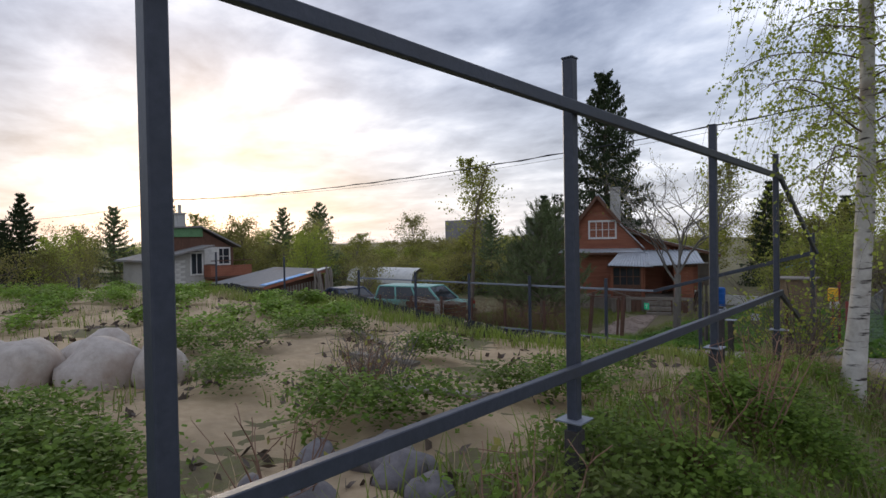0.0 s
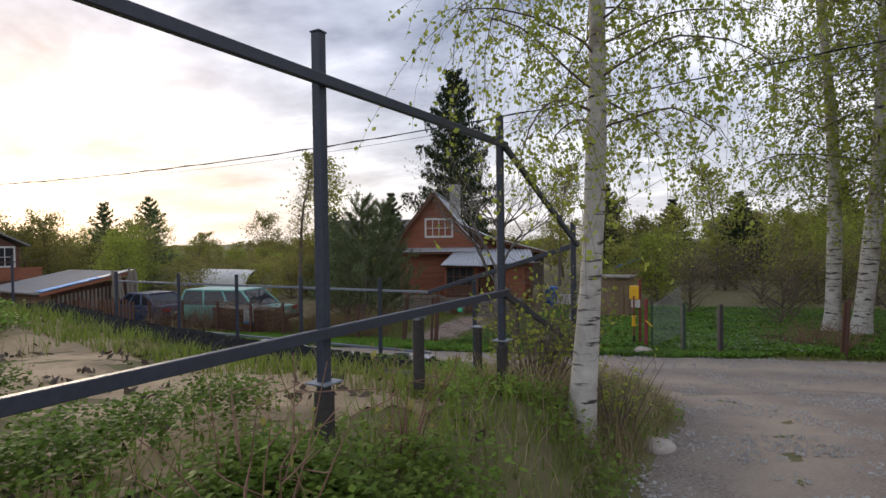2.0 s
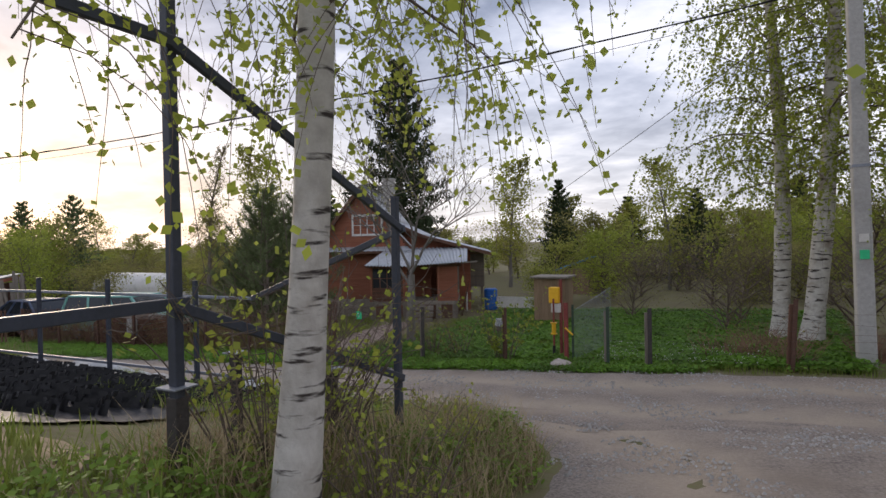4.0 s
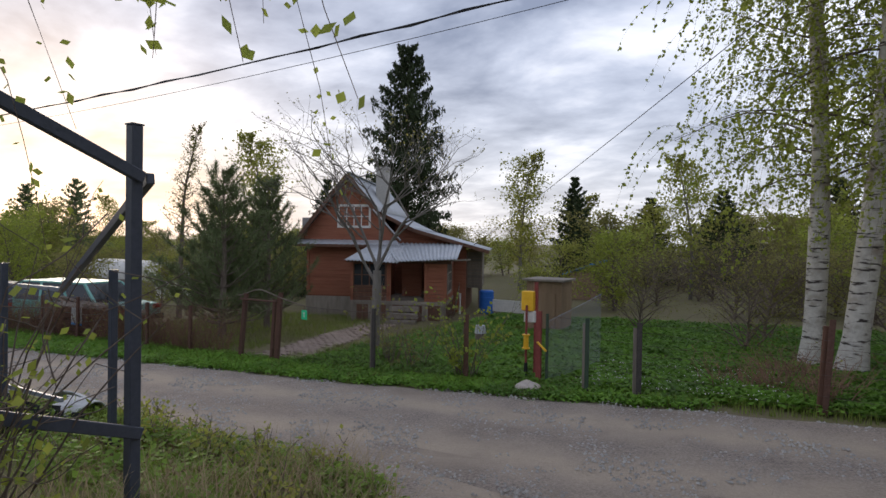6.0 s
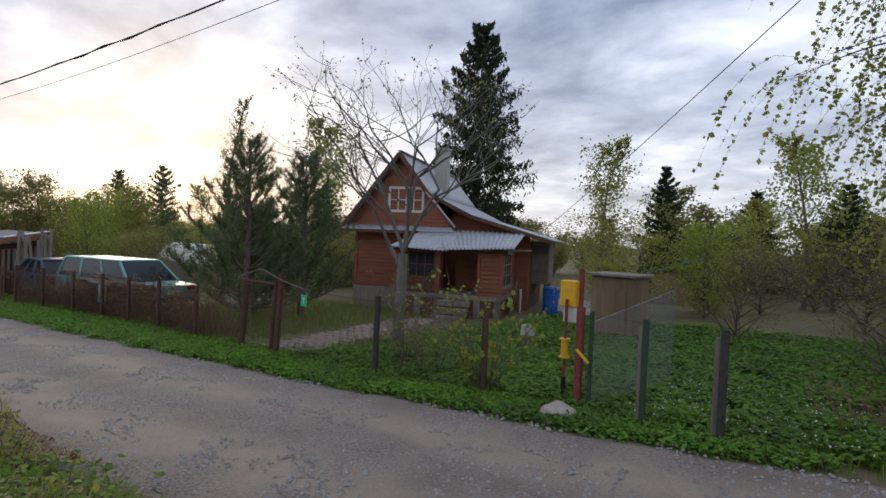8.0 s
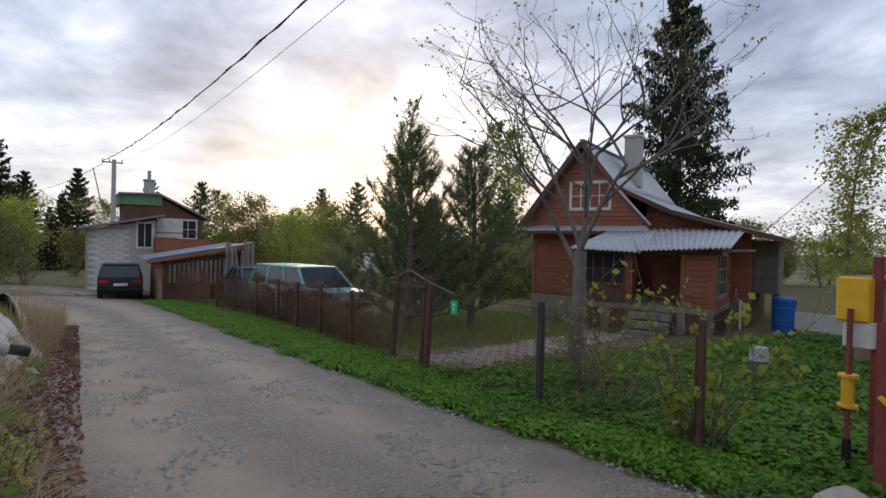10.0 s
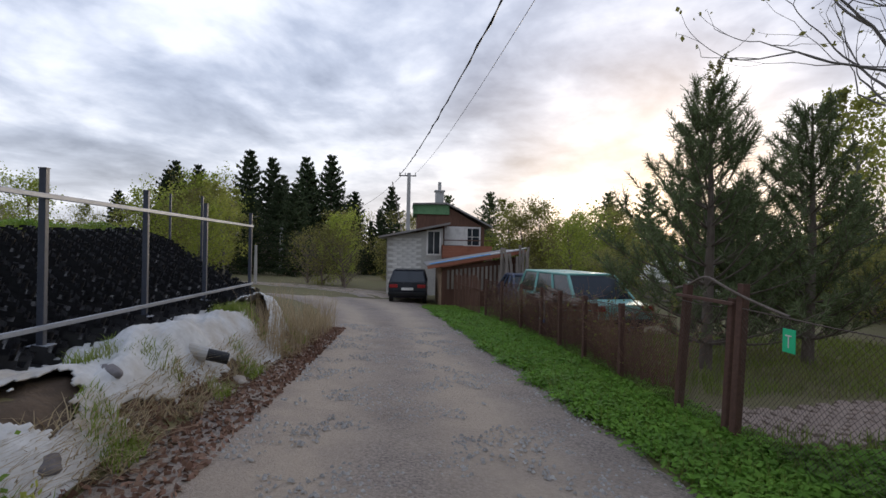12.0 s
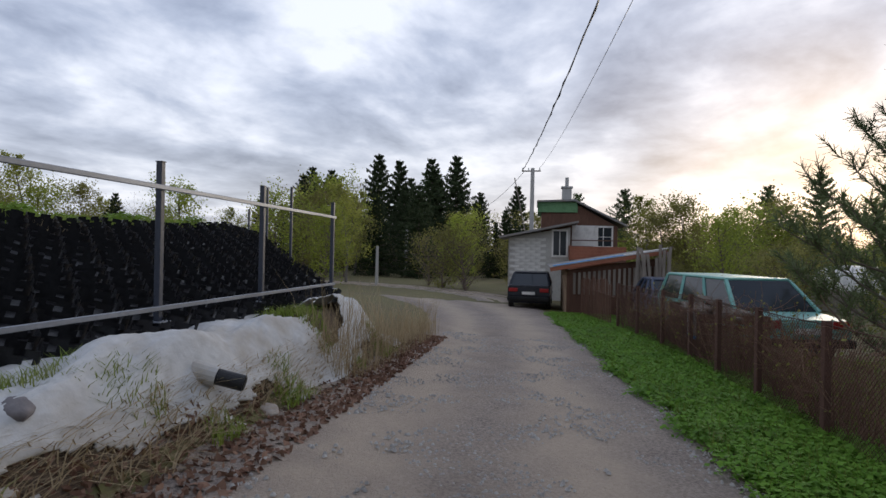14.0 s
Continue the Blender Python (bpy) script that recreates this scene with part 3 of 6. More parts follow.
def geocells():
    """Black perforated cell strips pinned down the bank."""
    t = thing("geocell_mat", 0, 0, 0, "black perforated plastic cell mat covering the bank", "geocell mat")
    part("liner", grid_mesh("liner", np.arange(-20.8, -3.0, 0.2), np.arange(7.6, 11.46, 0.12), lambda x, y: H(x, y) + 0.03, M["black"],
                            lambda x, y: (x > bank_end(y) - 0.1) & (y < 11.3 + 0.06 * wob(x, y, 3, 1))), M["black"], t, "black sheet under the cells")
    rows = 16
    for r in range(rows):
        y0 = 7.75 + r * 0.225
        x = np.arange(float(bank_end(y0)), -3.6, 0.035)
        ph = 0 if r % 2 else math.pi
        yy = y0 + 0.095 * np.sin(x * 2 * math.pi / 0.42 + ph) + 0.02 * wob(x, y0, 0.7, 2)
        zz = H(x, yy) + 0.015
        h = 0.15 + 0.015 * wob(x, y0, 1.5, 7)
        low = np.stack([x, yy, zz], 1)
        up = np.stack([x, yy + 0.055, zz + h], 1)
        mid1, mid2 = low * 0.6 + up * 0.4, low * 0.28 + up * 0.72
        n = len(x)
        v = np.concatenate([low, mid1, mid2, up])
        i = np.arange(n - 1)
        quads = [np.stack([i + a * n, i + 1 + a * n, i + 1 + (a + 1) * n, i + (a + 1) * n], 1) for a in (0, 1, 2)]
        hole = (i % 3 == 0)
        f = np.concatenate([quads[0], quads[1][~hole], quads[2][~np.roll(hole, 1)]])
        part("strip", mesh_np("strip", v, f, M["black"]), M["black"], t)
    return t


geocells()


def geotextile():
    xs_, ys_ = np.arange(-13.4, -4.0, 0.0165), np.linspace(0, 1, 70)

    X, U = np.meshgrid(xs_, ys_)
    Y = 11.25 + U * (0.92 + 0.22 * wob(X, 0, 0.9, 3)) - 0.10
    lump = 0.14 * np.maximum(0, wob(X, U * 2, 1.3, 2) + 0.2) + 0.016 * wob(X, U * 4, 4, 1) + 0.006 * wob(X, U * 9, 9, 3)
    sagging = np.sin(np.pi * np.clip(U * 1.02, 0, 1)) * 0.10
    Z = H(X, Y) + 0.035 + lump * np.sin(np.pi * (0.15 + 0.8 * U)) + sagging * (0.6 + 0.5 * wob(X, 1, 1.1, 6))
    v = np.stack([X, Y, Z], -1).reshape(-1, 3)
    w = len(xs_)
    i = np.arange(len(ys_) - 1)[:, None] * w + np.arange(w - 1)[None]
    f = np.stack([i, i + 1, i + 1 + w, i + w], -1).reshape(-1, 4)
    gap = (wob(X, U * 2.2, 0.85, 4) + 0.22 * wob(X, U * 6, 3.1, 2)) > 0.34 - 0.12 * (U > 0.8)
    f = f[~gap[:-1, :-1].ravel()]
    me = mesh_np("geotextile", v, f, M["cloth"], True)
    ob = tagged(new("geotextile", me), "torn dirty white geotextile draped over the bank's foot", "cloth")
    md = ob.modifiers.new("thick", "SOLIDIFY")
    md.thickness = 0.012
    soil = grid_mesh("soil_bank", np.arange(-13.6, -3.2, 0.12), np.arange(11.3, 12.25, 0.06), lambda x, y: H(x, y) + 0.018 + 0.03 * wob(x, y, 4, 2), M["soil"])
    tagged(new("soil_bank", soil), "bare brown soil under the torn cloth", "soil", kind="structure")


geotextile()
pip = thing("drain_pipe", -8.0, 11.95, float(H(-8.0, 11.8)) + 0.16, "black drain pipe wrapped in white cloth sticking out of the bank", "pipe", rz=15)
dp = cyl(0.062, 0.062, 0.62, n=20, rot=(-105, 0, 0), y=-0.46, z=0.05)
part("pipe", dp, M["black"], pip)
# the pipe is solid: a flat matte black disc paints its shaded hollow
part("opening", cyl(0.052, 0.052, 0.01, n=20, rot=(-105, 0, 0), y=0.135, z=-0.112), M["tyre"], pip)
part("wrap", cyl(0.10, 0.078, 0.45, n=14, rot=(-105, 0, 0), y=-0.5, z=0.055), M["cloth"], pip, "white cloth wrap")


def rock(x, y, sx, sy, sz, label, m="boulder", seed=0, name="boulder", group=""):
    bm = bmesh.new()
    bmesh.ops.create_icosphere(bm, subdivisions=3, radius=1)
    for v in bm.verts:
        c = v.co.copy()
        k = 1 + 0.16 * math.sin(c.x * 2.3 + seed) * math.cos(c.y * 2.9 - seed) + 0.10 * math.sin(c.z * 4.1 + c.x * 3 + 2 * seed) + 0.03 * math.sin(c.x * 9 + c.y * 8 + seed)
        v.co = Vector((c.x * sx * k, c.y * sy * k, max(c.z, -0.55) * sz * k))
    for f in bm.faces:
        f.smooth = True
    ob = part(name, bm, M[m])
    ob.matrix_basis = pose(x, y, float(H(x, y)) + sz * 0.35, 0, 0, 40 * seed)
    return tagged(ob, label, "stone", group)


for k, (x, y, a, b, c) in enumerate(((-6.25, 2.15, .36, .30, .36), (-5.75, 2.0, .36, .30, .34), (-6.1, 1.45, .36, .30, .34), (-5.45, 2.45, .30, .26, .36), (-6.7, 1.35, .32, .3, .32))):
    rock(x, y, a, b, c, "large rounded pale boulder lying on the sand", seed=k + 1, group="boulders on the sand")
for k in range(16):
    x, y = -1.5 - 0.9 * rng.random(), 0.9 + 1.5 * rng.random()
    rock(x, y, .17, .12, .12, "dull brown field stone in a heap by the fence", "dark_stone", k, "stone", "stone heap")
rock(-1.35, 15.95 + 0.75, .30, .20, .13, "flat grey stone in the verge", "boulder", 3, "stone")
rock(-5.3, 11.9, .13, .10, .07, "dark stone lying on the cloth", "dark_stone", 5, "stone")
rock(-6.5, 11.62, .14, .10, .07, "flat grey stone lying on the cloth", "dark_stone", 2, "stone")
rock(-8.5, 12.05, .12, .08, .06, "pale stone at the edge of the track", "boulder", 6, "stone")
rock(0.15, 8.7, .22, .17, .07, "flat stone at the foot of the birch", "boulder", 7, "stone")


def plank(x, y, l, rz, label, m="grey_wood"):
    ob = part("plank", box(l, 0.12, 0.03, 0, 0, 0, 0.004), M[m])
    ob.matrix_basis = pose(x, y, float(H(x, y)) + 0.04, 0, 2, rz)
    tagged(ob, label, "plank")


plank(-4.3, 4.4, 0.9, 10, "weathered board lying on the sand")
plank(-2.7, 3.6, 1.0, 25, "weathered board lying on the sand")
plank(-6.0, 5.6, 1.2, -20, "weathered board lying on the sand")

# ---------- the red wooden house ----------
HG = -1.0


def window(parent, x, y, z, w, h, panes=(3, 2), axis="y", out=-1, m="white_paint"):
    """A framed window with bars, on a wall facing along the axis."""
    t = 0.05
    fr = joined(box(w + 0.16, t, 0.09, 0, 0, -0.08), box(w + 0.16, t, 0.09, 0, 0, h), box(0.08, t, h, -w / 2 - 0.04, 0, 0.01), box(0.08, t, h, w / 2 + 0.04, 0, 0.01))
    bars = [box(0.035, t * 0.7, h, -w / 2 + w * k / panes[0], 0, 0) for k in range(1, panes[0])]
    bars += [box(w, t * 0.6, 0.03, 0, 0, h * k / panes[1] - 0.015) for k in range(1, panes[1])]
    gl = box(w, 0.012, h, 0, 0.012, 0)
    win = new("window")
    win.parent = parent
    win.matrix_basis = pose(x, y, z, 0, 0, {("y", -1): 0, ("y", 1): 180, ("x", 1): 90, ("x", -1): -90}[(axis, out)])
    part("frame", fr, M[m], win)
    for b in bars:
        part("bar", b, M[m], win)
    part("pane", gl, M["glass"], win)
    return win


def clad(parent, x0, x1, z0, z1, y, material, step=0.135, edge=None, axis="y"):
    """Lapped boards on a wall, each a piece; edge(z) narrows them under a roof."""
    z = z0
    while z < z1 - 0.02:
        h = min(step - 0.012, z1 - z)
        a, b = (x0, x1) if edge is None else edge(z + h)
        a, b = max(a, x0), min(b, x1)
        if b - a > 0.1:
            bm = box(b - a, 0.028, h, (a + b) / 2, y, z, 0.004, None) if axis == "y" else box(0.028, b - a, h, y, (a + b) / 2, z, 0.004)
            part("board", bm, material, parent)
        z += step


def corrugated(parent, p00, p10, p01, p11, waves, label="", name="roof_sheet", amp=0.018, m="roof"):
    """A wavy sheet between four corners; waves run across p00 to p10."""
    n, k = waves * 8 + 1, 5
    u, v = np.meshgrid(np.linspace(0, 1, n), np.linspace(0, 1, k))
    P = [np.array(p, float) for p in (p00, p10, p01, p11)]
    pos = (P[0] * ((1 - u) * (1 - v))[..., None] + P[1] * (u * (1 - v))[..., None] + P[2] * ((1 - u) * v)[..., None] + P[3] * (u * v)[..., None])
    pos[..., 2] += amp * np.sin(u * waves * 2 * math.pi)
    i = np.arange(k - 1)[:, None] * n + np.arange(n - 1)[None]
    f = np.stack([i, i + 1, i + 1 + n, i + n], -1).reshape(-1, 4)
    ob = part(name, mesh_np(name, pos.reshape(-1, 3), f, M[m], True), M[m], parent, label)
    md = ob.modifiers.new("thick", "SOLIDIFY")
    md.thickness = 0.012
    return ob


def red_house():
    h = thing("house", -12.08, 25.66, HG, "red wooden country house with a steep zinc roof and glazed porch", "house", rz=23)
    half, over, belt_z, peak, deep = 1.66, 2.05, 2.78, 5.40, 6.9
    sl = (peak - 2.80) / over
    eave = peak - sl * half
    gable = [(-half, 0), (half, 0), (half, eave), (0, peak - 0.06), (-half, eave)]
    part("wall", prism(gable, 0.14), M["red_wood"], h)
    part("wall", prism(gable, 0.14), M["red_wood"], h).location.y = deep
    for sgn in (-1, 1):
        part("wall", box(0.14, deep - 0.16, eave - 0.1, sgn * (half - 0.07), deep / 2 + 0.07, 0), M["red_wood"], h)
    part("plinth", box(2 * half + 0.06, 0.2, 0.85, 0, 0.06, -0.15), M["grey_wood"], h, "grey boarded plinth")
    clad(h, -half, half, 0.75, belt_z - 0.1, -0.016, M["red_wood"])
    clad(h, -half - 0.3, half + 0.3, belt_z + 0.12, peak - 0.2, -0.016, M["red_wood"], edge=lambda z: (-(peak - z) / sl + 0.08, (peak - z) / sl - 0.08))
    part("corner_board", box(0.1, 0.03, belt_z - 0.8, -half + 0.05, -0.045, 0.75), M["red_wood"], h)
    # belt roof between the storeys
    corrugated(h, (-over + 0.02, -0.50, belt_z - 0.05), (over + 0.05, -0.50, belt_z - 0.05), (-half - 0.25, 0.0, belt_z + 0.13), (half + 0.2, 0.0, belt_z + 0.13), 18, name="belt_roof", amp=0.008)
    part("belt_board", box(2 * over, 0.03, 0.09, 0, -0.48, belt_z - 0.16), M["brown_wood"], h)
    # steep roof: the western slope is whole, the eastern one runs on over the wing at a lower pitch
    yb = deep + 0.55
    corrugated(h, (-over, -0.35, 2.86), (-over, yb, 2.86), (0, -0.35, peak + 0.06), (0, yb, peak + 0.06), 34, "bright zinc sheets with rust at the laps", amp=0.010)
    xk = 1.12
    zk = peak + 0.06 - sl * xk
    corrugated(h, (xk, -0.35, zk), (xk, yb, zk), (0, -0.35, peak + 0.06), (0, yb, peak + 0.06), 34, "bright zinc sheets with rust at the laps", amp=0.010)
    xm, zm = 2.5, zk - 0.66
    corrugated(h, (xm, 0.25, zm), (xm, yb - 0.4, zm), (xk, 0.25, zk - 0.01), (xk, yb - 0.4, zk - 0.01), 30, "bright zinc sheets of the lower pitch", amp=0.010)
    corrugated(h, (5.42, 0.35, 2.58), (5.42, yb - 0.4, 2.58), (xm, 0.25, zm - 0.01), (xm, yb - 0.4, zm - 0.01), 30, "shallow zinc roof over the wing", amp=0.010)
    part("ridge_cap", bar((0, -0.37, peak + 0.09), (0, yb, peak + 0.09), 0.16, 0.03), M["roof"], h)
    part("bargeboard", bar((-over, -0.37, 2.80), (0, -0.37, peak), 0.03, 0.15), M["brown_wood"], h, "brown bargeboard")
    part("bargeboard", bar((xk, -0.37, zk - 0.07), (0, -0.37, peak), 0.03, 0.15), M["brown_wood"], h, "brown bargeboard")
    part("bargeboard", bar((over + 0.05, -0.37, 2.90), (xk - 0.1, -0.37, zk + 0.03), 0.10, 0.04), M["roof"], h, "zinc-capped end of the gable slope")
    part("bargeboard", bar((over + 0.05, -0.39, 2.84), (xk - 0.1, -0.39, zk - 0.04), 0.03, 0.09), M["brown_wood"], h)
    part("wing_fascia", bar((xm, 0.22, zm - 0.08), (xk, 0.22, zk - 0.08), 0.03, 0.13), M["brown_wood"], h)
    part("wing_fascia", bar((5.42, 0.32, 2.50), (xm, 0.22, zm - 0.08), 0.03, 0.13), M["brown_wood"], h)
    window(h, 0.20, -0.03, 3.44, 1.16, 0.74, (4, 2))
    part("chimney", box(0.5, 0.5, 1.7, 0.75, 2.6, peak - 1.1, 0.01), M["mortar"], h, "rendered chimney")
    part("chimney_cap", box(0.58, 0.58, 0.09, 0.75, 2.6, peak + 0.55, 0.01), M["mortar"], h)
    # wing under the lower pitch
    part("wing_wall", prism([(half, 0), (4.5, 0), (4.5, 2.72), (xm, zm - 0.12), (half, zk - 0.45)], 0.14), M["red_wood"], h).location.y = 0.9
    clad(h, half, 4.5, 0.75, 3.5, 0.884, M["red_wood"], edge=lambda z: (half, xm + (zm - 0.1 - z) / 0.30 if z < zm - 0.1 else xm - (z - zm + 0.1) / 0.5))
    part("wing_wall", box(0.14, 4.6, 2.55, 4.43, 3.4, 0), M["brown_wood"], h)
    part("wing_end", box(0.62, 2.2, 1.55, 4.78, 3.0, 1.0), M["tan_wood"], h, "weathered plank closet on the side")
    clad(h, 1.9, 4.1, 1.0, 2.5, 5.10, M["grey_wood"], axis="x")
    clad(h, 4.5, 5.08, 1.0, 2.5, 1.89, M["grey_wood"])
    for yy in (2.1, 3.9):
        part("closet_post", box(0.1, 0.1, 1.1, 5.0, yy, -0.1), M["grey_wood"], h)
    # porch in front
    x0, x1, yf = 0.62, 4.03, -2.0
    part("porch_floor", box(x1 - x0, 2.9, 0.14, (x0 + x1) / 2, yf + 1.45, 0.64, 0.01), M["grey_wood"], h)
    for k in range(16):
        part("skirt_board", box(0.2, 0.03, 0.72, x0 + 0.12 + 0.212 * k, yf + 0.03, -0.08 + 0.02 * (k % 3), 0.004), M["grey_wood" if k % 3 == 0 else "brown_wood"], h)
    part("porch_skirt", box(0.05, 2.8, 0.72, x1 - 0.05, yf + 1.5, -0.1), M["brown_wood"], h, "dark boarded skirt")
    for xx in (x0 + 0.05, x0 + 1.35, 2.02, 3.30, x1 - 0.05):
        part("porch_post", box(0.1, 0.1, 1.5, xx, yf + 0.06, 0.75, 0.006), M["red_wood"], h)
    clad(h, x0, x0 + 1.35, 0.78, 1.25, yf + 0.05, M["brown_wood"])
    clad(h, 3.35, x1, 0.78, 2.2, yf + 0.05, M["red_wood"])
    clad(h, yf, yf + 0.35, 0.78, 2.3, x1 - 0.03, M["red_wood"], axis="x")
    clad(h, yf + 0.35, yf + 2.0, 0.78, 1.02, x1 - 0.03, M["red_wood"], axis="x")
    clad(h, yf + 0.35, yf + 2.9, 2.12, 2.4, x1 - 0.03, M["red_wood"], axis="x")
    clad(h, yf + 2.0, yf + 2.9, 0.78, 2.1, x1 - 0.03, M["red_wood"], axis="x")
    window(h, x1 - 0.02, yf + 1.17, 1.08, 1.45, 1.0, (3, 3), "x", 1, "grey_wood")
    window(h, x0 + 0.68, yf + 0.05, 1.3, 1.1, 0.75, (4, 2), m="brown_wood")
    part("porch_door", box(0.75, 0.05, 1.5, 2.5, yf + 1.9, 0.78, 0.006), M["red_wood"], h, "red plank door in the shade of the porch")
    part("step", box(1.0, 0.3, 0.17, 2.6, yf - 0.2, 0.45, 0.01), M["grey_wood"], h)
    part("step", box(1.0, 0.3, 0.17, 2.6, yf - 0.5, 0.25, 0.01), M["grey_wood"], h)
    part("step", box(1.0, 0.3, 0.17, 2.6, yf - 0.8, 0.05, 0.01), M["grey_wood"], h)
    part("porch_beam", box(x1 - x0 + 0.3, 0.1, 0.12, (x0 + x1) / 2, yf + 0.05, 2.10), M["brown_wood"], h)
    part("drip_pole", bar((x1 - 0.7, yf - 0.25, 2.20), (x1 + 0.75, yf + 0.9, 2.24), 0.06), M["grey_wood"], h)
    corrugated(h, (x0 - 0.12, yf - 0.38, 2.20), (2.38, yf - 0.38, 2.14), (x0 + 0.35, -0.46, 2.72), (2.3, -0.46, 2.74), 15, "wavy grey porch roofing", "porch_roof", 0.022)
    corrugated(h, (2.32, yf - 0.40, 2.18), (x1 + 0.38, yf - 0.40, 2.30), (1.4, -0.1, 2.80), (x1 + 0.36, 0.6, 2.82), 18, "wavy grey porch roofing", "porch_roof", 0.022)
    part("gutter_pipe", cyl(0.04, 0.04, 1.0, x1 + 0.3, yf + 2.3, -0.1, 10), M["white_paint"], h, "white downpipe")
    return h


red_house()
for k in range(5):
    b = part("board", box(0.16, 0.025, 1.5 - 0.15 * k, 0, 0, 0, 0.004, (12, 0, 0)), M["grey_wood" if k % 2 else "brown_wood"])
    b.matrix_basis = pose(-7.75 - 0.14 * k, 26.05 + 0.32 * k, HG + 0.0, 0, -14, 113)
    tagged(b, "old board leaning on the porch wall", "board", "boards by the porch")


def barrel(x, y):
    t = thing("barrel", x, y, float(H(x, y)), "blue plastic barrel standing by the house", "barrel")
    prof = [(0.0, 0), (.25, 0), (.28, .04), (.28, .28), (.295, .30), (.28, .32), (.28, .60), (.295, .62), (.28, .64), (.28, .84), (.24, .90), (0.0, .90)]
    bm = bmesh.new()
    rings = []
    for r, z in prof:
        rings.append([bm.verts.new((r * math.cos(a * math.pi / 12), r * math.sin(a * math.pi / 12), z)) for a in range(24)])
    for p, q in zip(rings, rings[1:]):
        for i in range(24):
            bm.faces.new((p[i], p[(i + 1) % 24], q[(i + 1) % 24], q[i]))
    bmesh.ops.remove_doubles(bm, verts=bm.verts, dist=1e-5)
    part("drum", bm, M["blue_plastic"], t)
    part("rim", cyl(0.29, 0.29, 0.03, 0, 0, 0.82, 24), M["blue_plastic"], t)


barrel(-7.35, 28.2)
pan = thing("low_panel", -5.9, 28.2, float(H(-5.9, 28.2)), "long white panel lying on edge behind the barrel", "panel")
part("panel", box(2.6, 0.05, 0.45, 0, 0, 0.05, 0.004), M["white_paint"], pan)
bk = thing("bucket_stump", -4.3, 21.2, float(H(-4.3, 21.2)), "pale blue bucket upside down on a stump", "bucket")
part("stump", cyl(0.16, 0.13, 0.3, n=12), M["bark"], bk)
part("bucket", cyl(0.15, 0.12, 0.2, z=0.3, n=16), M["roof"], bk, "pale bucket")

# paved path from the gate to the porch
pth = thing("garden_path", 0, 0, 0, "worn brown paving slabs leading from gate to porch", "path", kind="structure")
slab = None
for i in range(40):
    for j in range(5):
        u = i / 39
        x = -7.6 - 1.1 * u * u - 0.6 * math.sin(u * 2.2) + (j - 2) * 0.25
        y = 17.5 + 6.0 * u
        if slab is None:
            slab = box(0.235, 0.14, 0.05, 0, 0, -0.01, 0.006)
            me = bpy.data.meshes.new("slab")
            slab.to_mesh(me)
            me.materials.append(M["tiles"])
        o = new("slab", me)
        o.parent = pth
        o.matrix_basis = pose(x + 0.12 * (i % 2), y, float(H(x, y)) + 0.012 + 0.006 * rng.random(), rng.normal() * 1.5, rng.normal() * 1.5, -10 + rng.normal() * 2)

# ---------- outhouse, gas point and garden fence ----------
oh = thing("outhouse", -3.6, 24.5, float(H(-3.6, 24.5)), "weathered tan plank outhouse with a flat roof", "shed")
part("body", box(1.05, 1.0, 1.5, 0, 0, 0), M["tan_wood"], oh)
for k in range(7):
    part("board", box(0.146, 0.03, 1.46, -0.45 + 0.15 * k, -0.516, 0.02, 0.004), M["tan_wood"], oh)
part("door_panel", box(0.6, 0.03, 1.05, 0.05, -0.545, 0.12, 0.006), M["tan_wood"], oh)
part("roof", box(1.25, 1.25, 0.06, 0, -0.03, 1.5, 0.006), M["grey_wood"], oh)

gp = thing("gas_point", -1.69, 17.6, -0.55, "yellow gas cabinet on a rusty pipe stand with a valve", "gas cabinet")
part("cabinet", box(0.22, 0.16, 0.34, 0.0, 0, 1.25, 0.012), M["yellow"], gp, "bright yellow steel box")
part("back_box", box(0.20, 0.14, 0.2, 0.03, 0.02, 1.05, 0.01), M["white_paint"], gp, "pale lower box")
part("pipe", cyl(0.02, 0.02, 1.3, 0.0, -0.1, 0.05, 10), M["red_paint"], gp)
part("pipe_foot", cyl(0.035, 0.03, 0.36, 0.0, -0.1, 0.0, 10), M["black"], gp)
part("valve", cyl(0.045, 0.045, 0.22, 0.0, -0.1, 0.62, 12), M["yellow"], gp, "yellow valve body")
for zz in (0.60, 0.83):
    part("flange", cyl(0.07, 0.07, 0.02, 0.0, -0.1, zz, 14), M["yellow"], gp)
part("stand", box(0.06, 0.06, 1.75, 0.12, 0.05, 0, 0.006), M["red_paint"], gp)
rp_ = thing("fence_post", -1.35, 17.15, -0.6, "dull red iron post beside the gas cabinet", "fence post", "garden fence")
part("angle", joined(box(0.075, 0.012, 1.36, 0, 0, 0, 0.002), box(0.012, 0.075, 1.36, 0.035, 0.035, 0, 0.002)), M["red_paint"], rp_)
part("tap", bar((0, -0.05, 0.86), (0.16, -0.05, 0.72), 0.03), M["yellow"], rp_, "yellow tap handle")


def garden_post(x, y, top, m, label, w=0.05, double=False, lean=0.0):
    gz = float(H(x, y)) - 0.05
    p = thing("fence_post", x, y, gz, label, "fence post", "garden fence")
    p.matrix_basis = pose(x, y, gz, 0, lean, 12)
    L_ = top - gz
    part("angle", joined(box(w, 0.012, L_, 0, 0, 0, 0.002), box(0.012, w, L_, w / 2, w / 2, 0, 0.002)), M[m], p)
    if double:
        part("plank", box(w * 1.4, 0.035, L_ * 0.93, -w * 0.5, 0.05, 0, 0.006), M["grey_wood" if m != "rust" else "brown_wood"], p, "weathered wooden stake")
    return p


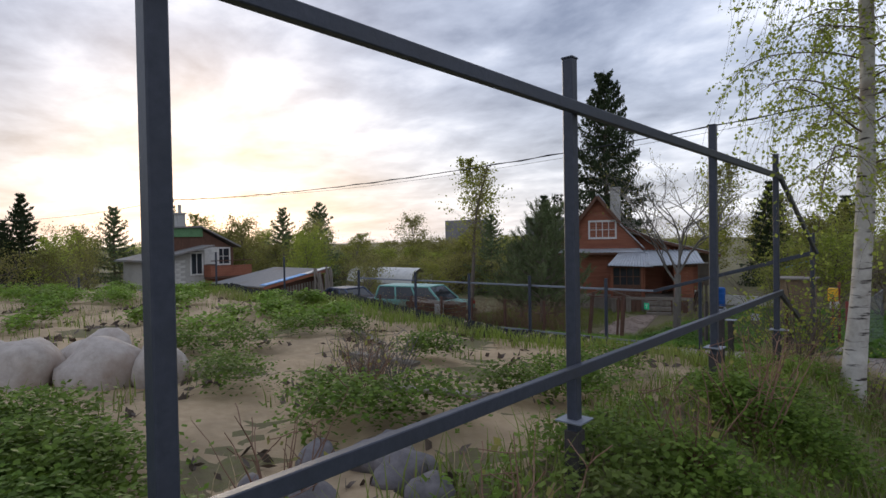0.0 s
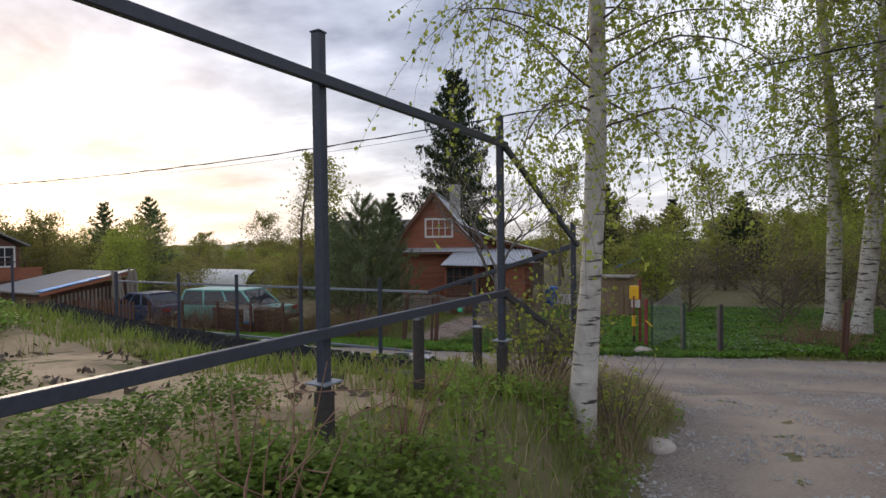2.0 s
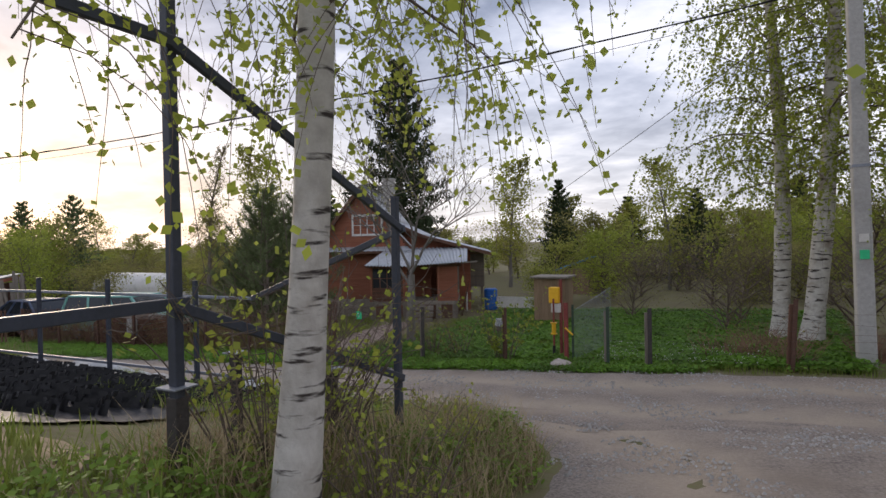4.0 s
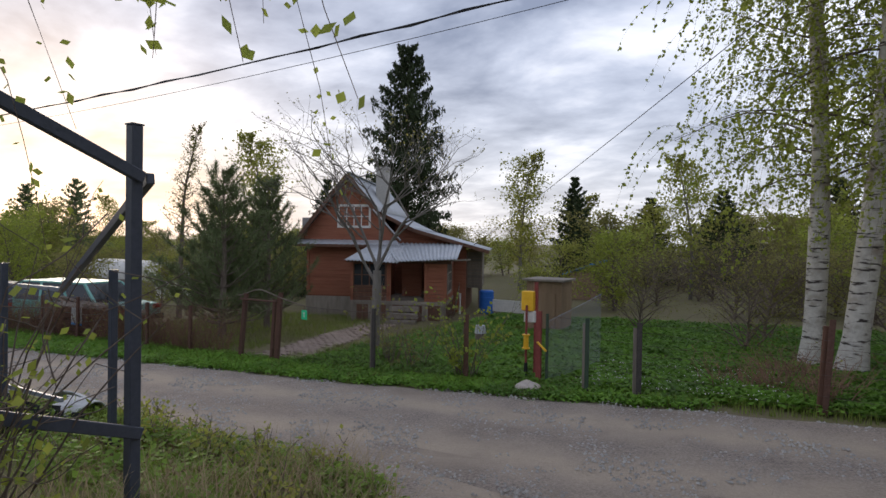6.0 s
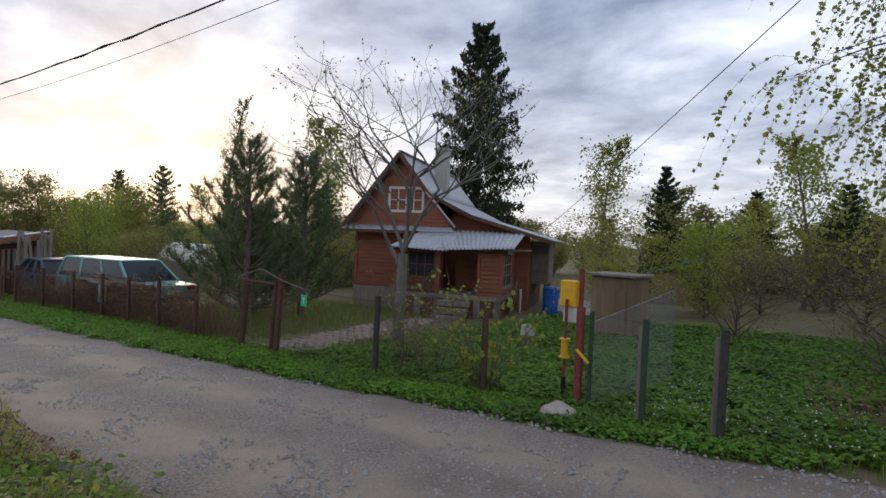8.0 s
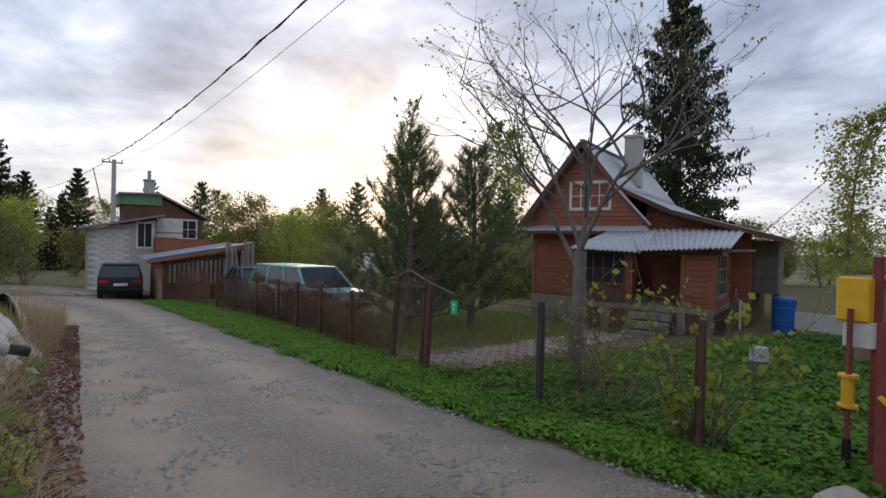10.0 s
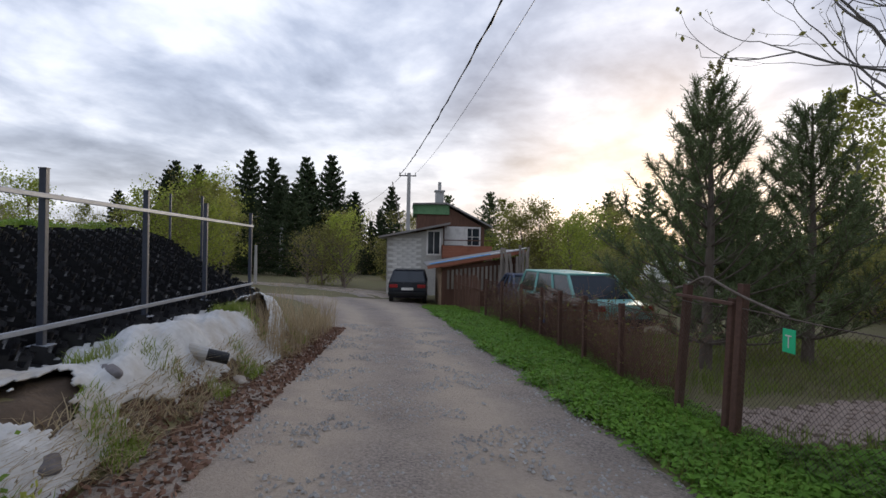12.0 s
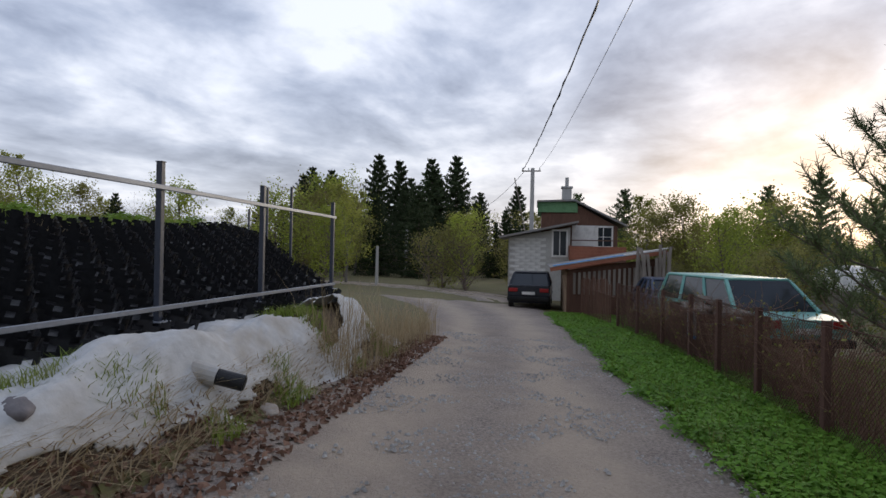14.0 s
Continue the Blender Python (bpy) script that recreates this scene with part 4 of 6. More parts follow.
garden_post(-1.22, 17.2, 0.72, "dark_green", "thin green iron fence post", 0.04)
garden_post(-0.46, 16.82, 0.75, "dark_green", "green iron fence post strung with wire", 0.055, True)
garden_post(0.30, 16.84, 0.74, "dark_iron", "dark wooden double fence post", 0.07, True)
garden_post(2.58, 17.07, 0.95, "rust", "rusty iron post under the birches", 0.07, True, 3)
garden_post(-2.62, 17.05, 0.62, "rust", "rusty iron post among shoots", 0.05, True)
garden_post(-4.6, 17.02, 0.58, "dark_iron", "dark iron fence post with wire mesh", 0.06, True)
garden_post(-7.1, 17.0, 0.75, "rust", "tall rusty red gate post", 0.07, True, 3)
garden_post(-7.28, 17.02, 0.60, "rust", "tall rusty red gate post", 0.06, False, 3)
garden_post(-8.2, 17.0, 0.68, "rust", "leaning rusty red gate post", 0.07, True, 5)
for x in (-9.9, -11.55, -13.1, -14.65, -16.2, -17.9, -19.6):
    garden_post(x, 17.0 - max(0, -x - 15) * 0.12, 0.28 - 0.02 * (-x - 10), "rust", "rusty iron fence post", 0.06, x < -11)
gbar = tagged(part("gate_bar", bar((-8.2, 17.0, 0.55), (-7.1, 17.0, 0.55), 0.035), M["rust"]), "rusty bar across the gate", "gate")
tb = Tubes(6)
q = np.linspace(0, 1, 14)
tb.add(np.stack([-8.25 + 1.9 * q, 17.0 + 0.05 * np.sin(q * 9), 0.62 + 0.26 * np.sin(np.pi * q ** 0.8) ** 2 * (1 - q * 0.6) - 0.1 * q], 1), 0.013)
tagged(part("bent_branch", tb.mesh("bent_branch", M["bark"])), "bent dead branch lying over the gate", "branch")


def wire_panel(x0, y0, x1, y1, zt0, zt1, zb0, zb1, step, label, m="mesh", r=0.0018):
    """A diamond wire mesh panel."""
    n = max(2, int(math.hypot(x1 - x0, y1 - y0) / step))
    hgt = max(zt0 - zb0, 0.3)
    k = max(2, int(hgt / step))
    u = np.arange(n + 1) / n
    tb = Tubes(3)
    P = lambda a, b: np.array([x0 + (x1 - x0) * a, y0 + (y1 - y0) * a + 0.02 * math.sin(9 * a), (zb0 + (zb1 - zb0) * a) * (1 - b) + (zt0 + (zt1 - zt0) * a) * b])
    for i in range(-k, n + 1):
        for sgn in (1, -1):
            pts = []
            for j in range(k + 1):
                a = (i + j) / n if sgn > 0 else (i + k - j) / n
                if -1e-6 <= a <= 1 + 1e-6:
                    pts.append(P(a, j / k))
            if len(pts) > 1:
                tb.add(pts, r)
    tb.add([P(0, 1), P(0.5, 0.99), P(1, 1)], 0.006)
    return tagged(part("wire_mesh", tb.mesh("wire_mesh", M[m], False)), label, "wire mesh", "garden fence")


wire_panel(-7.0, 17.02, -4.65, 17.02, 0.52, 0.50, -0.75, -0.66, 0.055, "rusty chain-link mesh between posts")
wire_panel(-4.55, 17.03, -2.65, 17.06, 0.52, 0.52, -0.66, -0.56, 0.055, "rusty chain-link mesh between posts")
wire_panel(-8.15, 17.0, -7.3, 17.0, 0.5, 0.5, -0.7, -0.7, 0.055, "wire mesh hung in the gate")
wire_panel(-1.2, 17.25, -0.75, 18.9, 0.6, 0.95, -0.4, -0.3, 0.05, "grey netting stretched over the wire", "galv")
xs0 = (-8.2, -9.9, -11.55, -13.1, -14.65, -16.2, -17.9, -19.6)
for a, b in zip(xs0, xs0[1:]):
    ya, yb = (17.0 - max(0, -v - 15) * 0.12 for v in (a, b))
    za, zb = (0.25 - 0.02 * (-v - 10) for v in (a, b))
    wire_panel(a, ya, b, yb, za, zb, float(H(a, ya)), float(H(b, yb)), 0.05, "dense rusty wire mesh along the verge", "rust", 0.0022)
for k in range(8):
    tb = Tubes(4)
    z = 0.72 - 0.15 * k
    q = np.linspace(0, 1, 24)
    X = -1.2 + 5.4 * q
    tb.add(np.stack([X, 17.0 + 0 * q, z + 0.02 * q - 0.05 * np.abs(np.sin(q * 7 + k))], 1), 0.0022)
    tagged(part("fence_wire", tb.mesh("fence_wire", M["mesh"])), "slack fence wire between garden posts", "wire", "garden wires")
sg = thing("sign", -6.3, 16.98, 0.24, "small bright green notice tied to the mesh", "sign")
part("board", box(0.15, 0.006, 0.19, 0, 0, 0, 0.001), M["sign_green"], sg)
part("marking", joined(box(0.07, 0.003, 0.012, 0, -0.006, 0.13), box(0.012, 0.003, 0.09, 0, -0.006, 0.04)), M["white_paint"], sg, "pale mark")
part("tie", cyl(0.004, 0.004, 0.12, 0, 0.004, 0.15, 6), M["mesh"], sg)

# ---------- poles and lines ----------


def concrete_pole(x, y, top, r, label, cross=False, lean=0.0):
    gz = float(H(x, y)) - 0.1
    t = thing("utility_pole", x, y, gz, label, "utility pole")
    t.matrix_basis = pose(x, y, gz, 0, lean, 0)
    bm = box(2 * r, 2 * r, top - gz, 0, 0, 0, 0.02)
    for v in bm.verts:
        if v.co.z > 1:
            v.co.x *= 0.72
            v.co.y *= 0.72
    part("shaft", bm, M["concrete"], t)
    if cross:
        part("crossarm", bar((0, -0.55, top - gz - 0.15), (0, 0.4, top - gz - 0.15), 0.06), M["dark_iron"], t)
        for yy in (-0.5, -0.2, 0.35):
            part("insulator", cyl(0.035, 0.025, 0.14, 0, yy, top - gz - 0.12, 10), M["white_paint"], t)
        part("stay", bar((0.05, 0.0, 2.0), (0.05, -0.9, top - gz - 0.5), 0.05), M["grey_wood"], t)
    return t


concrete_pole(-33.0, 14.05, 5.1, 0.13, "tall grey concrete power pole before the white house", True)
p2 = concrete_pole(3.78, 17.9, 8.5, 0.14, "square grey concrete power pole at the verge", False, -1.2)
part("notice", box(0.14, 0.01, 0.16, 0, -0.145, 2.0), M["sign_green"], p2, "small green plate")
part("notice", box(0.14, 0.01, 0.14, 0, -0.145, 2.3), M["white_paint"], p2, "small white plate")
part("band", box(0.27, 0.27, 0.05, 0, 0, 3.6), M["galv"], p2)
concrete_pole(-54.6, 2.6, 2.6, 0.16, "grey pole at the bend of the track")
concrete_pole(-36.5, 5.0, 1.0, 0.09, "short grey pole at the bend of the track")


def cable(p, q, sag, r, label, twist=False):
    u = np.linspace(0, 1, 60)
    p, q = np.array(p), np.array(q)
    c = p[None] * (1 - u[:, None]) + q[None] * u[:, None]
    c[:, 2] -= sag * 4 * u * (1 - u)
    tb = Tubes(5)
    tb.add(c, r)
    if twist:
        off = np.stack([0 * u, np.cos(u * 160), np.sin(u * 160)], 1) * r * 2
        tb.add(c + off, r)
    tagged(part("power_line", tb.mesh("power_line", M["black"])), label, "cable", "power lines")


cable((-33.0, 13.55, 5.0), (22.0, 18.0, 8.6), 1.6, 0.013, "black twisted power line over the track", True)
cable((-33.0, 14.4, 5.1), (22.0, 17.9, 8.55), 1.7, 0.006, "thin black line over the track")
concrete_pole(22.0, 18.1, 8.7, 0.14, "grey concrete power pole farther along the track")
cable((-8.2, 28.4, 1.65), (3.3, 16.5, 5.95), 0.1, 0.008, "thin service line from the pole to the house")
cable((-33.0, 13.6, 4.9), (-70.0, 6.0, 6.0), 1.0, 0.012, "black power line running on behind the trees")

# ---------- white brick house with a green upper storey ----------


def brick_wall(parent, x, y0, y1, z0, z1, material, mesh_cache={}):
    """Bricks as pieces on a wall that faces +x."""
    if "m" not in mesh_cache:
        bm = box(0.03, 0.49, 0.135, 0, 0, 0, 0.006)
        me = bpy.data.meshes.new("brick")
        bm.to_mesh(me)
        bm.free()
        me.materials.append(material)
        mesh_cache["m"] = me
    z, r = z0, 0
    while z < z1 - 0.1:
        y = y0 + 0.25 - (0.25 if r % 2 else 0)
        while y < y1:
            if y - 0.22 > y0 - 0.1 and y + 0.24 < y1 + 0.05:
                o = new("brick", mesh_cache["m"])
                o.parent = parent
                o.matrix_basis = pose(x + 0.004 * rng.random(), y, z)
            y += 0.51
        z += 0.15
        r += 1


def white_house():
    g = -1.55
    h = thing("house", -33.0, 15.0, g, "white brick house with a boarded green upper storey", "house")
    # coordinates inside: x east, y north, front faces +x at 0.5
    part("wall", prism([(-2.05, 0), (0.95, 0), (0.95, 3.65), (-2.05, 3.1)], 0.25, "x"), M["mortar"], h).location.x = 0.25
    brick_wall(h, 0.505, -2.0, -0.05, 0.1, 3.1, M["brick_white"])
    part("side_wall", box(4.0, 0.25, 3.1, -1.7, -1.95, 0), M["mortar"], h)
    part("wall", box(0.25, 2.2, 2.6, 0.37, 2.1, 0), M["brick_red"], h, "red brick lower wall")
    window(h, 0.53, 0.45, 2.25, 0.62, 1.2, (2, 1), "x", 1)
    part("roof", prism([(-2.5, 3.05), (1.3, 3.85), (1.3, 3.95), (-2.5, 3.15)], 5.0, "x"), M["slate"], h, "low mossy grey roof").location.x = -3.9
    part("balcony", box(0.9, 2.6, 0.12, 0.9, 2.2, 1.95, 0.01), M["brown_wood"], h)
    for k in range(4):
        part("balcony_board", box(0.03, 2.6, 0.15, 1.36, 2.2, 2.08 + 0.16 * k, 0.004), M["red_wood"], h)
    part("balcony_side", box(0.9, 0.03, 0.7, 0.9, 0.9, 2.05, 0.004), M["red_wood"], h)
    part("balcony_rail", bar((1.38, 0.9, 3.0), (1.38, 3.5, 3.0), 0.05), M["brown_wood"], h)
    # upper storey
    u = -0.6
    part("upper_wall", prism([(-0.45, 2.6), (3.35, 2.6), (3.35, 3.75), (1.35, 4.85), (-0.45, 4.85)], 3.4, "x"), M["brown_wood"], h, "dark boarded upper storey").location.x = u - 3.4
    part("upper_front", box(0.03, 1.3, 1.05, u + 0.02, 1.75, 2.75), M["white_paint"], h, "pale boarded front")
    window(h, u + 0.04, 2.65, 2.75, 0.8, 0.95, (2, 2), "x", 1)
    part("green_band", box(3.7, 2.0, 0.55, u - 1.75, 0.35, 4.45, 0.01), M["green_paint"], h, "green sheet fascia")
    part("upper_roof", prism([(1.2, 5.02), (3.75, 3.75), (3.75, 3.85), (1.2, 5.12), (-0.7, 5.05), (-0.7, 4.97)], 4.0, "x"), M["slate"], h, "dark sloping roof").location.x = u - 3.7
    part("chimney", box(0.5, 0.5, 1.3, u - 2.0, 0.9, 4.6, 0.02), M["concrete"], h)
    part("chimney_cap", box(0.62, 0.62, 0.1, u - 2.0, 0.9, 5.9, 0.02), M["concrete"], h)
    part("vent", cyl(0.1, 0.1, 0.5, u - 2.0, 0.9, 6.0, 10), M["concrete"], h)


white_house()


def lean_to():
    g = -1.45
    s = thing("shed", -26.4, 16.6, g, "low brown plank shed with a grey sheet roof edged in blue", "shed")
    part("wall", box(4.2, 0.1, 1.7, -0.2, -1.15, 0), M["brown_wood"], s)
    clad(s, -2.2, 1.9, 0.05, 1.65, -1.22, M["tan_wood"])
    part("wall", prism([(-1.15, 0), (2.0, 0), (2.0, 2.2), (-1.15, 1.7)], 0.08, "x"), M["brown_wood"], s).location.x = 1.85
    for k in range(17):
        part("pale", box(0.03, 0.09, 0.75 + 0.02 * k, 1.97, -0.95 + 0.17 * k, 0.85, 0.004), M["grey_wood"], s)
    part("roof", prism([(-1.8, 1.72), (2.1, 2.42), (2.1, 2.47), (-1.8, 1.78)], 5.2, "x"), M["slate"], s, "grey felt sheets").location.x = -3.0
    part("blue_edge", prism([(-1.7, 1.83), (0.7, 2.26), (0.7, 2.28), (-1.7, 1.85)], 0.55, "x"), M["blue_sheet"], s, "blue plastic strip along the roof edge").location.x = 1.7
    part("pale_edge", prism([(0.7, 2.26), (2.15, 2.53), (2.15, 2.55), (0.7, 2.28)], 0.45, "x"), M["white_paint"], s, "pale strip along the roof edge").location.x = 1.8
    part("fascia", bar((2.24, -1.8, 1.70), (2.24, 2.1, 2.40), 0.03, 0.13), M["red_wood"], s)


lean_to()
for k in range(14):
    p = part("plank", box(0.03, 0.10, 1.2 + 0.5 * rng.random(), 0, 0, 0, 0.004), M["grey_wood"])
    y = 17.6 + 0.09 * k
    p.matrix_basis = pose(-23.9 + 0.06 * rng.normal(), y, float(H(-23.9, y)) + 0.9, 6 * rng.normal(), -8 + 4 * rng.normal(), 0)
    tagged(p, "grey plank stacked upright against the shed", "plank", "planks by the shed")
stk = thing("plank_rack", -23.9, 18.2, float(H(-23.9, 18.2)), "rough timber rack holding upright planks", "rack")
part("rack", box(0.7, 1.6, 0.92, 0, 0, 0, 0.01), M["brown_wood"], stk)
pf = thing("picket_fence", -22.4, 15.9, float(H(-22.4, 15.9)), "dark leaning board fence beside the shed", "fence")
for k in range(22):
    o = part("picket", box(0.10, 0.025, 1.2 + 0.2 * rng.random(), -1.9 + 0.18 * k, 0.04 * k * 0.6, 0, 0.004, (0, 2 * rng.normal(), 0)), M["brown_wood"], pf)
part("rail", bar((-2, 0.05, 0.9), (2.1, 0.58, 0.9), 0.05), M["brown_wood"], pf)

# ---------- vehicles ----------


def wheel(parent, x, y, r=0.3, w=0.18):
    wv = new("wheel")
    wv.parent = parent
    wv.matrix_basis = pose(x, y, r)
    part("tyre", cyl(r, r, w, 0, w / 2, 0, 24, (90, 0, 0)), M["tyre"], wv)
    part("rim", cyl(r * 0.6, r * 0.6, w + 0.02, 0, w / 2 + 0.01, 0, 18, (90, 0, 0)), M["galv"], wv)


def vehicle(name, x, y, rz, label, profile, cabin, width, paint, lights="rear", inset=0.16):
    """profile: side outline of the lower body (x, z); cabin: outline of the glasshouse; the nose points to -x."""
    z = float(H(x, y))
    c = thing(name, x, y, z, label, "car", rz=rz)
    bm = prism(profile, width)
    bmesh.ops.translate(bm, vec=(0, -width / 2, 0), verts=bm.verts)
    bmesh.ops.bevel(bm, geom=[e for e in bm.edges], offset=0.05, segments=2, affect="EDGES")
    part("body", bm, M[paint], c)
    bm = prism(cabin, width - 0.08)
    bmesh.ops.translate(bm, vec=(0, -width / 2 + 0.04, 0), verts=bm.verts)
    zt = max(p[1] for p in cabin)
    zb = min(p[1] for p in cabin)
    for v in bm.verts:
        k = (v.co.z - zb) / (zt - zb)
        v.co.y *= 1 - inset * k
    bmesh.ops.bevel(bm, geom=[e for e in bm.edges], offset=0.03, segments=2, affect="EDGES")
    part("glasshouse", bm, M["car_glass"], c, "dark windows")
    xs_ = sorted(p[0] for p in cabin if p[1] > zt - 0.05)
    rf = box(xs_[-1] - xs_[0] + 0.04, (width - 0.08) * (1 - inset) + 0.03, 0.07, (xs_[-1] + xs_[0]) / 2, 0, zt - 0.035, 0.025)
    part("roof", rf, M[paint], c)
    low = sorted((p for p in cabin if p[1] < zb + 0.05), key=lambda p: p[0])
    topc = sorted((p for p in cabin if p[1] > zt - 0.05), key=lambda p: p[0])
    for s in (-1, 1):
        yb, yt = s * (width / 2 - 0.03), s * ((width / 2 - 0.04) * (1 - inset))
        for k in range(4):
            f = k / 3
            a = low[0][0] * (1 - f) + low[-1][0] * f
            b = topc[0][0] * (1 - f) + topc[-1][0] * f
            part("pillar", bar((a, yb, zb), (b, yt, zt - 0.02), 0.07), M[paint], c)
    L0, L1 = min(p[0] for p in profile), max(p[0] for p in profile)
    for xx in (L0 + 0.75, L1 - 0.75):
        for s in (-1, 1):
            wheel(c, xx, s * (width / 2 - 0.09))
    zr = 0.72
    for s in (-1, 1):
        part("tail_lamp", box(0.04, 0.34, 0.14, L1, s * (width / 2 - 0.22), zr, 0.01), M["lamp_red"], c, "red rear lamp")
        part("headlamp", box(0.04, 0.3, 0.15, L0, s * (width / 2 - 0.22), zr - 0.05, 0.01), M["galv"], c)
    part("bumper", box(0.12, width + 0.02, 0.15, L1 + 0.02, 0, 0.38, 0.03), M["tyre"], c)
    part("bumper", box(0.12, width + 0.02, 0.15, L0 - 0.02, 0, 0.38, 0.03), M["tyre"], c)
    pl = part("number_plate", box(0.012, 0.5, 0.11, L1 + 0.045, 0, 0.62), M["white_paint"], c, "white number plate")
    return c


sedan = [(-2.05, 0.28), (2.0, 0.28), (2.08, 0.55), (2.05, 0.95), (1.25, 0.98), (-0.95, 0.95), (-2.0, 0.80), (-2.1, 0.5)]
sedan_top = [(-1.05, 0.93), (1.55, 0.95), (0.95, 1.40), (-0.30, 1.42)]
vehicle("car", -28.1, 14.15, -3, "dark saloon car parked with its tail to the track", sedan, sedan_top, 1.62, "char")
vehicle("car", -22.6, 18.35, 2, "old navy blue car behind the board fence", sedan, sedan_top, 1.62, "navy")
vanp = [(-2.1, 0.35), (2.1, 0.35), (2.2, 0.6), (2.15, 0.86), (1.25, 0.94), (-2.1, 0.97), (-2.15, 0.6)]
vanc = [(-2.08, 0.93), (1.35, 0.93), (0.70, 1.52), (-1.95, 1.52)]
vehicle("van", -17.2, 18.65, 12, "old teal green off-road wagon parked behind the wire fence", vanp, vanc, 1.75, "teal", inset=0.2)
crt = thing("log_crate", -15.6, 17.7, float(H(-15.6, 17.7)), "rough plank crate of scrap wood draped with pale plastic", "crate")
for k in range(5):
    part("slat", box(2.4, 0.03, 0.15, 0, -0.55, 0.05 + 0.18 * k, 0.004), M["brown_wood"], crt)
    part("slat", box(0.03, 1.1, 0.15, 1.2, 0, 0.05 + 0.18 * k, 0.004), M["brown_wood"], crt)
    part("slat", box(0.03, 1.1, 0.15, -1.2, 0, 0.05 + 0.18 * k, 0.004), M["brown_wood"], crt)
for k in range(16):
    part("scrap", box(1.4 + rng.random(), 0.14, 0.035, 0.3 * rng.normal(), -0.45 + 0.06 * k, 0.85 + 0.05 * rng.random(), 0.004, (0, 4 * rng.normal(), 8 * rng.normal())), M["grey_wood"], crt)
part("plastic", box(0.5, 0.03, 0.42, 0.75, -0.6, 0.5, 0.012), M["cloth"], crt, "pale plastic sheet")
part("blue_hem", box(0.5, 0.035, 0.07, 0.75, -0.605, 0.44, 0.012), M["blue_sheet"], crt)

gh_ = thing("greenhouse", -29.8, 28.3, float(H(-29.8, 28.3)), "long white tunnel greenhouse among shrubs", "greenhouse")
n_ = 12
v_, f_ = [], []
for i in range(n_ + 1):
    a = math.pi * i / n_
    for xx in (-3.4, 3.4):
        v_.append((xx, -1.1 * math.cos(a), 1.0 + 1.05 * math.sin(a)))
for i in range(n_):
    f_.append((2 * i, 2 * i + 1, 2 * i + 3, 2 * i + 2))
part("cover", mesh_np("cover", v_, f_, M["white_paint"], True), M["white_paint"], gh_, "milky white cover")
part("end", box(0.05, 2.15, 1.0, 3.38, 0, 0), M["white_paint"], gh_)
part("end", box(0.05, 2.15, 1.0, -3.38, 0, 0), M["white_paint"], gh_)
part("side", box(6.8, 0.05, 1.0, 0, -1.1, 0), M["grey_wood"], gh_)
hut = thing("garden_hut", -5.6, 36.4, float(H(-5.6, 36.4)), "small tan hut with a bright blue sloping roof", "shed")
part("body", box(1.6, 1.6, 1.3, 0, 0, 0), M["tan_wood"], hut)
part("roof", prism([(-1.0, 1.2), (0.9, 1.9), (0.9, 1.96), (-1.0, 1.26)], 2.0), M["blue_sheet"], hut, "blue roof sheet").location.y = -1.0
for x, y, w, hh in ((-120, 150, 14, 4), (-95, 160, 12, 4)):
    fb = thing("far_building", x, y, -2, "low grey building on the far skyline", "building")
    part("wall", box(w, 8, hh + 7, 0, 0, 0), M["far"], fb)

# ---------- trees ----------


def unit(v):
    v = np.asarray(v, float)
    return v / (np.linalg.norm(v) + 1e-9)


def limb_path(p, d, length, bend, n=7, jit=0.06):
    """A wandering path from p along d, bent by the vector bend."""
    pts, d = [np.array(p, float)], unit(d)
    for k in range(n):
        d = unit(d + np.asarray(bend) / n + rng.normal(size=3) * jit)
        pts.append(pts[-1] + d * length / n)
    return np.array(pts)


